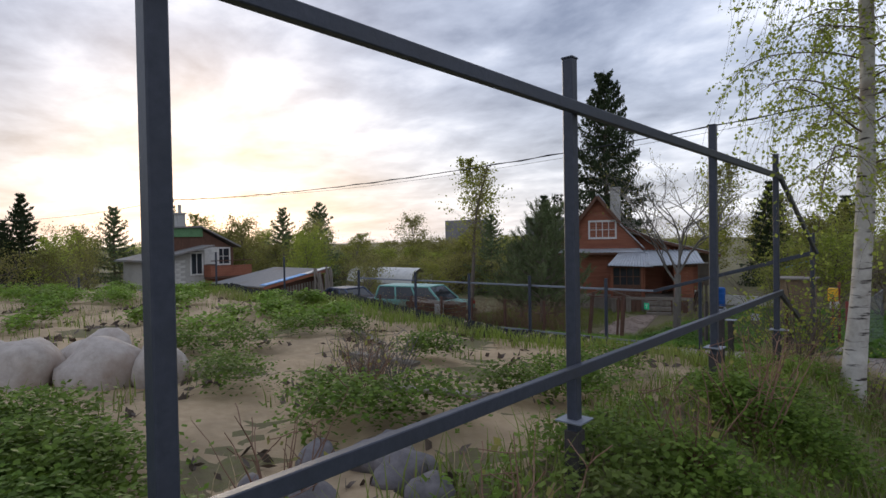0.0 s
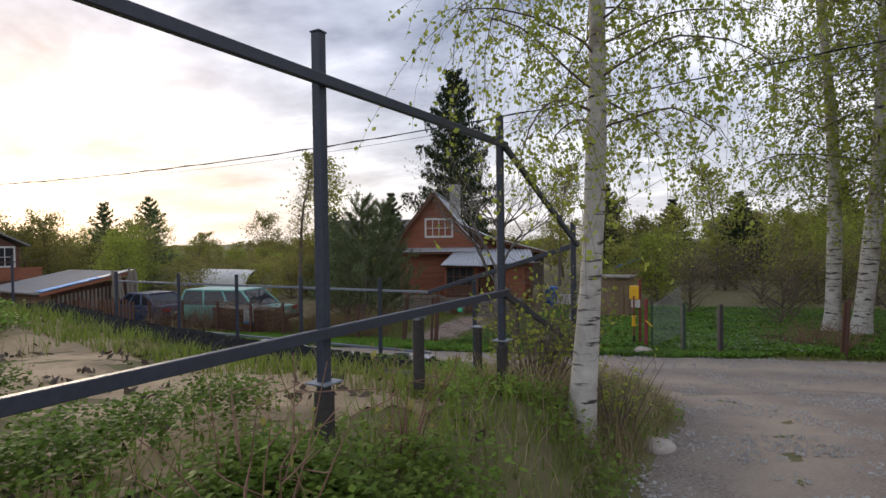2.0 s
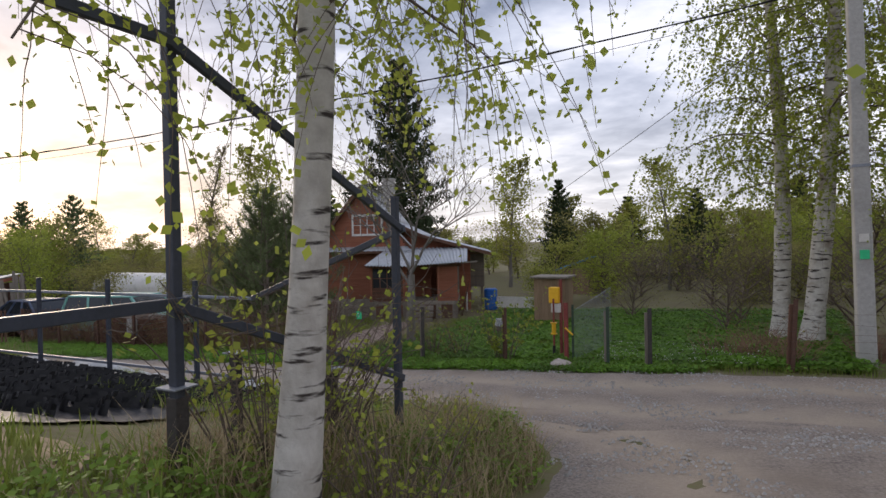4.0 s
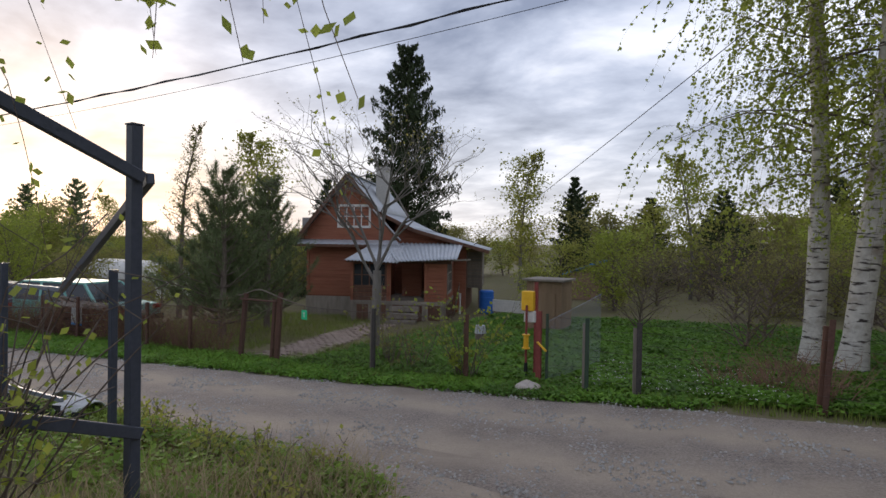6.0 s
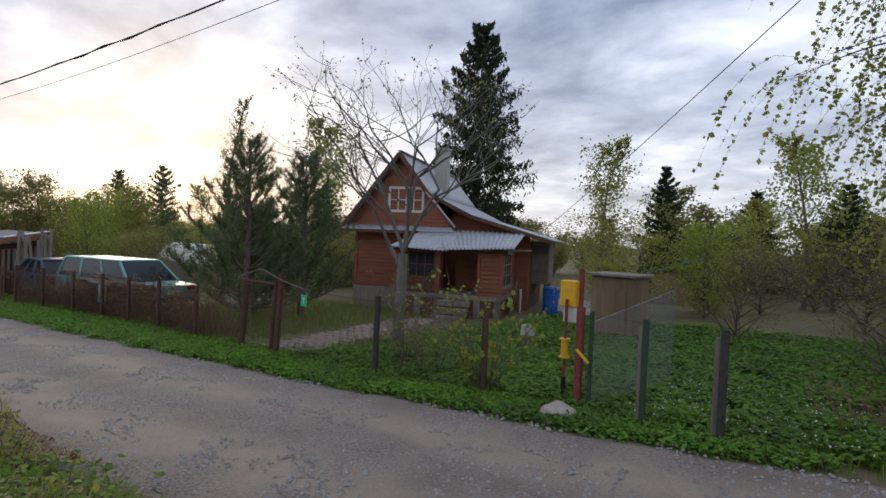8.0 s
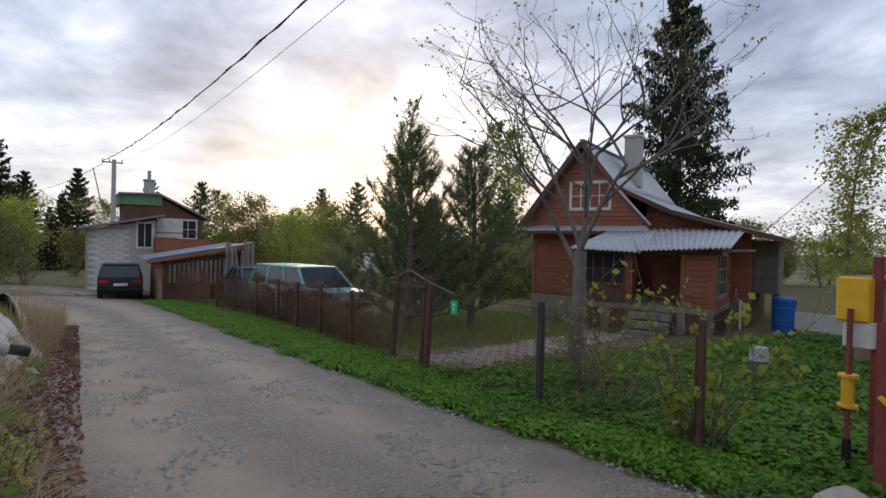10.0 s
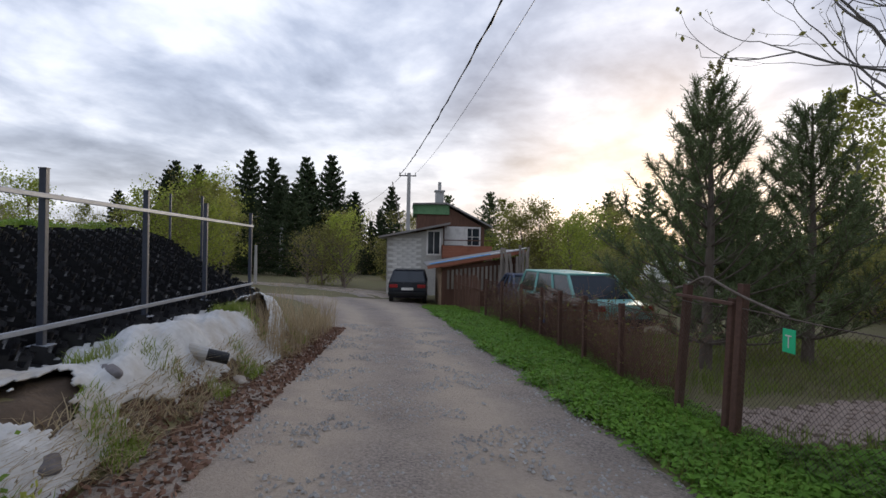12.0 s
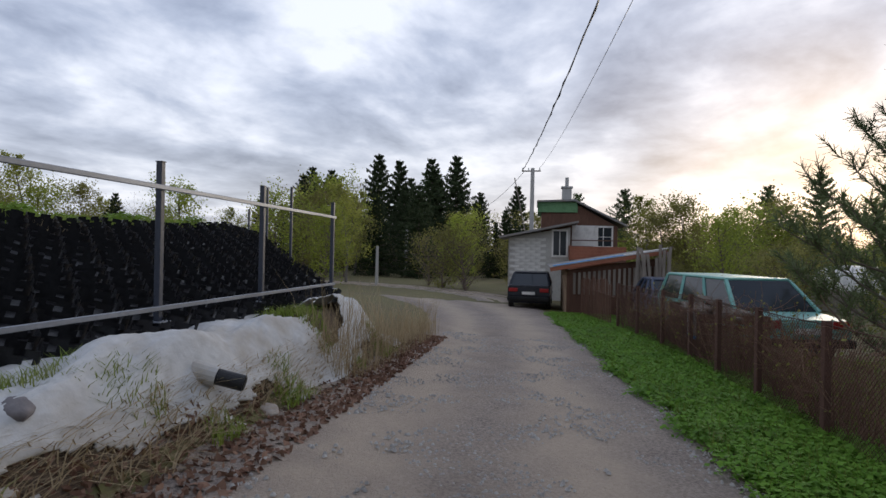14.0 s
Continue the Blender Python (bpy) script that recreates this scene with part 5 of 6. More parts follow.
def make_birch(x, y, height, r, lean, first, label, limbs=46, reach=2.0, strands=13, drop=1.2, leaf=0.035, per=20, bow=0.1, lm="leaf_spring", group="birches", cut=1.0):
    t = thing("birch_tree", x, y, float(H(x, y)) - 0.08, label, "tree", group)
    k = np.linspace(0, 1, 22)
    path = np.stack([lean[0] * k + bow * np.sin(k * 6), lean[1] * k + bow * np.cos(k * 5) - bow, k * height], 1)
    rad = r * (1 - 0.85 * k) + 0.35 * r * np.exp(-k * height * 3.5) + 0.05 * r * np.sin(k * 31 + x)
    tb = Tubes(14)
    tb.add(path, rad)
    part("trunk", tb.mesh("trunk", M["birch"]), M["birch"], t, "white bark with black scars")
    br, tw, lv = Tubes(6), Tubes(3), []
    for i in range(limbs):
        f = first / height + (0.97 - first / height) * (i / limbs) ** 1.1
        p = np.array([np.interp(f, k, path[:, c]) for c in range(3)])
        a = i * 2.4 + rng.normal() * 0.3
        ln = reach * (1 - 0.6 * (f - first / height)) * rng.uniform(0.6, 1.15)
        lp = limb_path(p, (math.cos(a), math.sin(a), 0.55), ln, (0, 0, -1.1), 8, 0.12)
        br.add(lp, np.linspace(max(0.008, r * 0.17 * (1 - f)), 0.004, len(lp)))
        for s in range(strands):
            q = rng.uniform(0.25, 1.0)
            j = q * (len(lp) - 1)
            b = lp[int(j)] + (lp[min(int(j) + 1, len(lp) - 1)] - lp[int(j)]) * (j - int(j))
            o = rng.normal(size=3) * [1, 1, 0.3]
            sp = limb_path(b, o + [0, 0, 0.1], drop * rng.uniform(0.35, 1.15), (o[0] * 0.15, o[1] * 0.15, -2.6), 7, 0.10)
            tw.add(sp, np.linspace(0.0032, 0.0012, len(sp)))
            m = rng.poisson(per)
            u = rng.uniform(0.1, 1, m) * (len(sp) - 1)
            iu = u.astype(int)
            pos = sp[iu] + (sp[np.minimum(iu + 1, len(sp) - 1)] - sp[iu]) * (u - iu)[:, None]
            lv.append(pos + rng.normal(size=(m, 3)) * 0.025)
    part("branching", br.mesh("branches", M["twig"]), M["twig"], t)
    part("twig_veil", tw.mesh("twigs", M["twig"], False), M["twig"], t, "thin hanging twigs")
    part("crown", leaves_mesh("crown", np.concatenate(lv), leaf, M[lm], 0.6, 1.35), M[lm], t, "small fresh yellow-green leaves")
    return t


make_birch(-0.38, 7.88, 9.5, 0.112, (0.28, 0.6, 0), 2.75, "white-trunked birch in fresh leaf beside the lane", limbs=56, reach=1.45, strands=20, drop=1.45, leaf=0.031, per=24, bow=0.07)
make_birch(2.72, 21.1, 15.5, 0.20, (-0.3, 0.4, 0), 3.6, "tall white birch with drooping fresh foliage", limbs=62, reach=3.0, strands=17, drop=2.7, leaf=0.056, per=26, bow=0.15)
make_birch(3.25, 20.5, 16.5, 0.22, (1.0, 0.3, 0), 3.8, "tall white birch leaning beside its neighbour", limbs=62, reach=3.0, strands=17, drop=2.7, leaf=0.056, per=26, bow=0.12)


def make_spruce(x, y, z, height, width, label, branches=230, tint="spruce", per=46, name="spruce_tree", group="spruces"):
    t = thing(name, x, y, z, label, "tree", group)
    tb = Tubes(10)
    tb.add([(0, 0, 0), (0.05, 0, height * 0.5), (0, 0, height)], [height * 0.016, height * 0.010, 0.01])
    part("trunk", tb.mesh("trunk", M["bark"]), M["bark"], t)
    br, lv = Tubes(4), []
    tiers = 19
    for i in range(branches):
        tier = int(i / branches * tiers)
        f = 0.05 + 0.94 * ((tier + 0.35 * rng.random()) / tiers)
        a = i * 2.39996 + rng.normal() * 0.2
        ln = width * (1 - f) ** 0.72 * rng.uniform(0.55, 1.2) + 0.10
        p = limb_path((0, 0, f * height), (math.cos(a), math.sin(a), -0.15 + 0.6 * f), ln, (0, 0, 0.10 + 0.5 * f), 6, 0.05)
        br.add(p, np.linspace(0.03 * (1 - f) + 0.008, 0.004, len(p)))
        m = int(per * (0.35 + ln / width))
        u = rng.uniform(0.12, 1, m) * (len(p) - 1)
        iu = u.astype(int)
        pos = p[iu] + (p[np.minimum(iu + 1, len(p) - 1)] - p[iu]) * (u - iu)[:, None]
        sp = 0.07 * ln + 0.02
        side = np.array([-math.sin(a), math.cos(a), 0])
        lv.append(pos + side * rng.normal(size=(m, 1)) * sp + np.array([0, 0, -1]) * np.abs(rng.normal(size=(m, 1))) * 0.07 * ln)
    part("branching", br.mesh("branches", M["bark"], False), M["bark"], t)
    part("crown", leaves_mesh("crown", np.concatenate(lv), 0.0055 * height + 0.035, M[tint], 0.7, 3.2), M[tint], t, "dark drooping needle boughs")
    return t



def tall_spruce(x, y, z, height, width, label):
    """An old spruce: tiers of sagging boughs with gaps of sky, each hung with curtains of twigs."""
    t = thing("spruce_tree", x, y, z, label, "tree", "spruces")
    tb = Tubes(10)
    tb.add([(0, 0, 0), (0.05, 0, height * 0.5), (0, 0, height)], [height * 0.016, height * 0.010, 0.01])
    part("trunk", tb.mesh("trunk", M["bark"]), M["bark"], t)
    br, lv = Tubes(4), []
    tiers = 25
    for k in range(tiers):
        f = 0.14 + 0.85 * k / tiers
        n = int(9 - 4 * f)
        for j in range(n):
            a = 2 * math.pi * j / n + 1.3 * k + rng.normal() * 0.25
            ln = (width * (1 - f) ** 0.62 * rng.uniform(0.6, 1.2) + 0.15) * (0.75 if f < 0.25 else 1.0)
            zz = f * height + rng.normal() * 0.10
            p = limb_path((0, 0, zz), (math.cos(a), math.sin(a), -0.15 + 0.75 * f), ln, (0, 0, 0.30 - 0.75 * (1 - f)), 7, 0.05)
            p[-2:, 2] += 0.05 * ln
            br.add(p, np.linspace(0.035 * (1 - f) + 0.008, 0.004, len(p)))
            m = int(190 * (0.3 + ln / width))
            u = rng.uniform(0.1, 1, m) ** 0.8 * (len(p) - 1)
            iu = np.minimum(u.astype(int), len(p) - 2)
            pos = p[iu] + (p[iu + 1] - p[iu]) * (u - iu)[:, None]
            side = np.array([-math.sin(a), math.cos(a), 0])
            spread = 0.16 * ln * (1.1 - u / (len(p) - 1)) + 0.04
            drop = np.abs(rng.normal(size=m)) * (0.10 + 0.09 * ln)
            lv.append(pos + side * (rng.normal(size=m) * spread)[:, None] - np.array([0, 0, 1]) * drop[:, None])
    part("branching", br.mesh("branches", M["bark"], False), M["bark"], t)
    part("crown", leaves_mesh("crown", np.concatenate(lv), 0.088, M["spruce"], 1.4, 3.4), M["spruce"], t, "dark sagging needle boughs")
    return t


tall_spruce(-17.6, 38.2, -1.2, 15.6, 4.3, "tall dark spruce behind the red house")


def make_pine(x, y, height, width, label, shoots=26, seed=0):
    t = thing("pine_tree", x, y, float(H(x, y)) - 0.05, label, "tree", "young pines")
    tb = Tubes(10)
    tb.add([(0, 0, 0), (0.04, 0.03, height * 0.5), (0, 0, height)], [0.11, 0.06, 0.012])
    part("trunk", tb.mesh("trunk", M["bark"]), M["bark"], t)
    br, V, F, n0 = Tubes(5), [], [], 0
    whorls = 13
    for w in range(whorls):
        f = 0.10 + 0.88 * w / whorls
        for j in range(7 if f < 0.8 else 5):
            a = j * 2 * math.pi / 7 + w * 0.9 + rng.normal() * 0.2
            ln = width * (1 - f) ** 0.85 * rng.uniform(0.6, 1.2) + 0.16
            p = limb_path((0, 0, f * height), (math.cos(a), math.sin(a), 0.02 + 0.8 * f), ln, (0, 0, 0.75), 7, 0.07)
            br.add(p, np.linspace(0.022 * (1 - f) + 0.008, 0.006, len(p)))
            segs = [p[1:]]
            for s in range(int(3 + 4 * ln)):
                q = p[rng.integers(2, len(p))]
                segs.append(limb_path(q, (math.cos(a + rng.normal() * 0.9), math.sin(a + rng.normal() * 0.9), 0.6), 0.32 * rng.uniform(0.6, 1.3), (0, 0, 0.9), 4, 0.05))
                br.add(segs[-1], 0.006)
            for sg_ in segs:
                m = 40
                u = rng.uniform(0.05, 1, m) * (len(sg_) - 1)
                iu = np.minimum(u.astype(int), len(sg_) - 2)
                b = sg_[iu] + (sg_[iu + 1] - sg_[iu]) * (u - iu)[:, None]
                ax = (sg_[-1] - sg_[0]) / (np.linalg.norm(sg_[-1] - sg_[0]) + 1e-6)
                d = rng.normal(size=(m, 3)) + ax * 1.3
                d /= np.linalg.norm(d, axis=1)[:, None]
                sd = np.cross(d, rng.normal(size=(m, 3)))
                sd /= np.linalg.norm(sd, axis=1)[:, None]
                tip = b + d * rng.uniform(0.09, 0.17, (m, 1))
                V.append(np.stack([b - sd * 0.006, b + sd * 0.006, tip + sd * 0.003, tip - sd * 0.003], 1).reshape(-1, 3))
                F.append(np.arange(4 * m).reshape(m, 4) + n0)
                n0 += 4 * m
    part("branching", br.mesh("branches", M["bark"], False), M["bark"], t)
    part("needle_cover", mesh_np("needles", np.concatenate(V), np.concatenate(F), M["pine"]), M["pine"], t, "grey-green needle tufts")
    return t


make_pine(-11.2, 19.0, 4.75, 2.1, "young open-topped pine behind the wire fence")
make_pine(-12.0, 21.4, 4.85, 1.9, "dense young pine beside its neighbour")
make_pine(-13.2, 20.6, 3.3, 1.7, "bushy young pine behind the fence")


def bare_tree():
    t = thing("bare_tree", -6.2, 19.3, float(H(-6.2, 19.3)) - 0.05, "bare grey tree with opening buds before the house", "tree")
    tb, lv = Tubes(7), []

    def grow(p, d, ln, r, depth):
        pts = limb_path(p, d, ln, (rng.normal() * 0.2, rng.normal() * 0.2, 0.35), 6, 0.09)
        tb.add(pts, np.linspace(r, r * 0.62, len(pts)))
        if depth == 0 or r < 0.004:
            for c in pts[5:]:
                lv.append(c + rng.normal(size=3) * 0.02)
            return
        kids = 3 if depth > 3 else 2
        for i in range(kids):
            q = pts[-1] if i == 0 else pts[rng.integers(2, len(pts))]
            nd = unit(unit(pts[-1] - pts[-2]) + rng.normal(size=3) * [0.62, 0.62, 0.30])
            grow(q, nd, ln * rng.uniform(0.62, 0.85), r * 0.58, depth - 1)

    trunk = limb_path((0, 0, 0), (0.03, 0, 1), 2.0, (0, 0, 0), 6, 0.03)
    tb.add(trunk, np.linspace(0.13, 0.10, len(trunk)))
    for d in ((-0.75, 0.1, 0.7), (0.05, 0.1, 1), (-0.3, -0.2, 1), (0.35, 0.1, 0.9), (0.6, -0.1, 0.8)):
        grow(trunk[-1 if d[2] > 0.75 else -2], d, 1.55, 0.042, 5)
    part("wood", tb.mesh("wood", M["bark_grey"]), M["bark_grey"], t)
    part("bud_cover", leaves_mesh("buds", np.array(lv), 0.035, M["leaf_olive"], -0.4, 1.6), M["leaf_olive"], t, "opening buds")["kind"] = "stuff"


bare_tree()


def make_tree(name, height, width, clumps, per, leaf, lm, wood, first=0.2, label="", dense=0.3):
    """A broad-leaved tree: trunk, limbs and leaves gathered round the twigs."""
    t = thing(name, 0, 0, 0, label, "tree", "woods")
    tb, lv = Tubes(5), []
    path = limb_path((0, 0, -0.1), (0, 0, 1), height, (0.1, 0, 0), 10, 0.05)
    tb.add(path, np.linspace(height * 0.014 + 0.02, 0.01, len(path)))
    for i in range(clumps):
        f = first + (0.98 - first) * i / clumps
        p = path[min(int(f * 10), 9)] + (path[min(int(f * 10) + 1, 10)] - path[min(int(f * 10), 9)]) * (f * 10 % 1)
        a = i * 2.4 + rng.normal() * 0.4
        ln = width * (0.35 + math.sin(math.pi * min(1, (f - first) / (1 - first) * 0.8 + 0.18))) * 0.7 * rng.uniform(0.6, 1.15)
        lp = limb_path(p, (math.cos(a), math.sin(a), 0.7), ln, (0, 0, 0.25), 5, 0.12)
        tb.add(lp, np.linspace(0.03 * (1 - f) + 0.012, 0.005, len(lp)))
        for s in range(5):
            q = lp[rng.integers(1, len(lp))]
            sp = limb_path(q, rng.normal(size=3) + [math.cos(a), math.sin(a), 0.6], ln * 0.45, (0, 0, 0.2), 4, 0.15)
            tb.add(sp, 0.005)
            m = rng.poisson(per / 5)
            lv.append(sp[rng.integers(1, len(sp), m)] + rng.normal(size=(m, 3)) * dense * ln * 0.45)
    part("trunk", tb.mesh("trunk", M[wood], False), M[wood], t)
    part("crown", leaves_mesh("crown", np.concatenate(lv), leaf, M[lm], 0.2, 1.3), M[lm], t)
    return t


T = [
    make_tree("birch_tree", 8.5, 2.2, 30, 120, 0.115, "leaf_mid", "bark_grey", 0.22, "slender birch in thin spring leaf"),
    make_tree("broadleaf_tree", 7.0, 2.8, 30, 130, 0.12, "leaf_olive", "bark", 0.15, "broad tree in olive spring leaf"),
    make_tree("shrub", 3.6, 2.2, 26, 110, 0.085, "leaf_olive", "twig", 0.05, "dense olive-brown shrub in bud"),
    make_tree("shrub", 3.4, 2.0, 26, 120, 0.08, "leaf_mid", "twig", 0.05, "bright young shrub in leaf"),
    make_tree("willow_tree", 6.0, 2.6, 30, 110, 0.11, "leaf_spring", "bark", 0.12, "willow in yellow-green leaf"),
    make_tree("bare_shrub", 3.8, 2.6, 34, 26, 0.06, "leaf_olive", "twig", 0.04, "nearly bare grey-brown thicket of twigs"),
    make_spruce(0, 0, 0, 9.0, 2.5, "dark spruce at the wood's edge", 230, per=66, group="woods"),
    make_spruce(0, 0, 0, 7.0, 2.8, "dark pine at the wood's edge", 120, "pine", 60, "pine_tree", "woods"),
]
HOME = [(-62, 46), (-48, 50), (-40, 52), (-56, 60), (-66, 40), (-75, 50), (30, 50), (22, 60)]
for o, (x, y) in zip(T, HOME):
    o.matrix_basis = pose(x, y, float(H(x, y)) - 0.1)


def plant(k, x, y, s=1.0, sz=None):
    m = pose(x, y, float(H(x, y)) - 0.1, 0, 0, rng.uniform(0, 360)) @ Matrix.Diagonal((s, s, sz or s, 1))
    return copy_thing(T[k], m)


def clear(x, y):
    if -36 < x < 9 and -14 < y < 23.5:
        return False
    if -16 < x < -5 and 22 < y < 34:
        return False
    if -40 < x < -28 and 10 < y < 22:
        return False
    return not (-24 < x < -10 and 20 < y < 25)


def belt(n, x0, x1, y0, y1, kinds, s0, s1, low=0.9):
    for _ in range(n):
        x, y = rng.uniform(x0, x1), rng.uniform(y0, y1)
        if clear(x, y):
            w = rng.uniform(s0, s1)
            plant(kinds[rng.integers(len(kinds))], x, y, w, w * low)


belt(120, -75, -18, 34, 62, (0, 1, 1, 2, 4, 5), 0.7, 1.0, 0.62)
belt(34, -60, -20, 30, 40, (2, 3, 2, 5), 0.7, 1.0, 0.8)
belt(84, -14, 32, 44, 66, (0, 1, 4, 6, 1, 5), 0.75, 1.15, 0.66)
belt(44, -5, 26, 31, 44, (1, 2, 5, 5, 4, 2), 0.7, 1.0, 0.68)
belt(16, 0.5, 16, 24.5, 31, (3, 5, 5), 0.55, 0.9)
belt(26, 9, 30, 2, 24, (1, 2, 0, 5), 0.8, 1.1)
belt(22, -60, -38, 20, 34, (1, 2, 4, 2), 0.7, 1.0, 0.75)
belt(22, -110, -78, 20, 70, (1, 0, 4), 0.9, 1.2, 0.6)
belt(34, -75, -42, -16, 9, (1, 2, 0, 5, 6), 0.8, 1.1)
belt(26, -48, 8, -34, -15, (0, 1, 6, 2), 0.8, 1.1)
for x, y, s in ((-68, -4, 1.55), (-64, -0.5, 1.4), (-66, -9, 1.3), (-60, 3.8, 1.35), (-61, 6.2, 1.4), (-70, -13, 1.4), (-63, 8.5, 1.0), (-74, 2, 1.4), (-58, -9, 1.1), (-55, 4, 0.8), (-50, 1, .8), (-72, -1, 1.3), (-58, 1.5, 1.0)):
    plant(6, x, y, s, s * 0.98)
for k, x, y, s in ((4, -44, -1, 1.2), (4, -33, 0.5, 0.8), (2, -37.5, 8.8, 1.0), (5, -36.5, 10.3, 0.8), (5, -40, 7.5, 0.9), (4, -38.5, 10.0, 0.75), (6, -8.2, 43, .8), (0, -11.0, 41, 1.0), (0, -1, 38, .85), (0, -25.5, 34, 1.2),
                   (7, -46, 30, 1.1), (7, -43, 32, 1.15), (1, -38, 27, .8), (1, -42, 24, .85), (4, -34, 24.5, .8), (2, -28, 24.5, .8), (2, -25.5, 22.8, .7), (3, -22, 24.6, .7), (4, -31.5, 22.8, .7),
                   (5, -1.2, 25.5, .6), (3, -5.2, 29.8, .8), (3, -4.6, 26.6, .55), (5, 4.5, 22.5, .9), (5, 5.5, 20.6, .8), (5, 7.5, 19.5, .9), (5, 1.6, 22.6, .55), (6, -19.5, 33, .75), (7, -22.5, 31, .8), (0, 7.0, 23, 1.2), (0, 9, 19.5, 1.2)):
    plant(k, x, y, s)
for k, x, y, s in ((6, -58.3, 12.5, 1.0), (6, -59, 11.4, 0.75), (6, -57, 10.6, 0.6), (7, -52.4, 17.7, 1.1), (7, -48.8, 20.9, 1.1), (1, -50, 15, .8), (2, -47, 12.5, .9), (1, -54, 9, .8), (0, -45, 22, .8)):
    plant(k, x, y, s)
# the wood's edge beyond the bank
for k, x, y, s in ((2, -35.7, -13.8, 0.95), (6, -41.5, -16.6, 0.62), (5, -32.1, -7.1, 0.9), (4, -38.0, -9.2, 0.95), (2, -32.3, -3.9, 0.8), (0, -47.9, -11.1, 0.62), (1, -36.4, -2.8, 0.62), (6, -44.3, -4.7, 0.6), (1, -36.6, 0.3, 0.75), (4, -32.8, 3.1, 0.7), (0, -36.8, 3.0, 0.72), (4, -35.5, -16.7, 0.8), (1, -39.0, -23.4, 0.7), (1, -47.5, -17.0, 0.7), (0, -49.0, -23.7, 0.7)):
    plant(k, x, y, s)
thin = make_tree("bare_larch", 8.3, 0.75, 60, 40, 0.05, "leaf_olive", "bark", 0.35, "thin sparse larch standing alone")
thin.matrix_basis = pose(-16.9, 21.8, -1.05) @ Matrix.Diagonal((0.85, 0.85, 0.88, 1))

# ---------- shrubs and shoots near the track ----------


def shoots(name, x, y, n, height, spread, label, leafy, lm="leaf_spring", wood="twig", leaf=0.04):
    t = thing(name, x, y, float(H(x, y)) - 0.03, label, "shrub")
    tb, lv = Tubes(4), []
    for i in range(n):
        a = rng.uniform(0, 6.28)
        b = np.array([math.cos(a), math.sin(a), 0]) * spread * 0.25 * rng.random()
        h = height * rng.uniform(0.45, 1.1)
        p = limb_path(b, (math.cos(a) * 0.25, math.sin(a) * 0.25, 1), h, (math.cos(a) * spread * 0.3, math.sin(a) * spread * 0.3, -0.1), 7, 0.07)
        tb.add(p, np.linspace(0.008, 0.002, len(p)))
        for s in range(3):
            q = p[rng.integers(2, len(p))]
            sp = limb_path(q, rng.normal(size=3) * [1, 1, 0.4] + [0, 0, 0.5], h * 0.28, (0, 0, 0.1), 4, 0.12)
            tb.add(sp, 0.0025)
            m = rng.poisson(leafy)
            lv.append(sp[rng.integers(0, len(sp), m)] + rng.normal(size=(m, 3)) * 0.035)
    part("stem_clump", tb.mesh("stems", M[wood], False), M[wood], t)
    L_ = np.concatenate(lv)
    if len(L_):
        part("foliage", leaves_mesh("leaves", L_, leaf, M[lm], 0.1, 1.4), M[lm], t)
    return t


shoots("leafy_shoots", -2.68, 17.15, 26, 1.75, 0.7, "clump of leafy shoots on the garden fence", 6, leaf=0.055)
shoots("leafy_shoots", -5.0, 18.2, 22, 1.5, 0.8, "half-bare shoots before the house", 3, "leaf_olive", leaf=0.05)
shoots("leafy_shoots", -4.0, 17.6, 14, 1.1, 0.7, "half-bare shoots by the fence", 3, "leaf_olive", leaf=0.05)
shoots("leafy_shoots", -0.95, 8.35, 40, 1.35, 1.1, "tangle of leafy shoots at the birch's foot", 4, leaf=0.035)
shoots("leafy_shoots", -1.3, 9.3, 40, 1.5, 1.2, "tangle of leafy shoots beside the fence", 4, leaf=0.035)
shoots("leafy_shoots", -0.25, 8.6, 26, 0.9, 0.9, "young shoots growing by the birch", 3, leaf=0.03)
for x, y in ((-3.2, 12.0), (-2.3, 12.0), (-4.0, 12.1), (-1.6, 11.4), (-0.8, 10.8), (-2.9, 11.5), (-3.6, 11.7), (-2.2, 11.4), (-4.4, 12.2), (-1.2, 11.7), (-0.5, 10.2)):
    shoots("leafy_shoots", x, y, 13, 0.36, 0.6, "low leafy shoots at the corner of the lane", 4, "leaf_mid", leaf=0.03)
for k in range(26):
    x = -9.3 - 0.42 * k
    y = 17.25 + 0.5 * rng.random() - max(0, -x - 15) * 0.12
    shoots("raspberry_canes", x, y, 30, 1.15, 0.6, "brown dry canes growing through the fence", 1, "leaf_olive", "cane", 0.03)
for k in range(12):
    shoots("brushwood", 1.2 + 3.8 * rng.random(), 17.6 + 2.2 * rng.random(), 30, 0.7, 1.6, "brown dry brushwood under the birches", 0.3, "leaf_olive", "cane", 0.03)
for x, y, h in ((-2.0, 1.6, 0.7), (-0.9, 2.0, 0.6), (-0.65, 3.3, 0.75), (-0.6, 4.4, 0.8), (-0.75, 5.6, 0.6), (-3.4, 3.3, 0.6)):
    shoots("dry_stalks", x, y, 14, h, 0.5, "dry brown stalks in the grass", 0.5, "leaf_olive", "cane", 0.03)

for x, y in ((-3.7, 3.6), (-3.45, 3.75), (-3.9, 3.9)):
    shoots("brushwood", x, y, 26, 0.5, 0.6, "heap of dead twigs and roots on the sand", 0.2, "leaf_olive", "bark_grey", 0.03)

# ---------- ground cover ----------


def scatter(n, x0, x1, y0, y1, test):
    x, y = rng.uniform(x0, x1, n), rng.uniform(y0, y1, n)
    k = test(x, y)
    return np.stack([x[k], y[k], H(x[k], y[k])], 1)


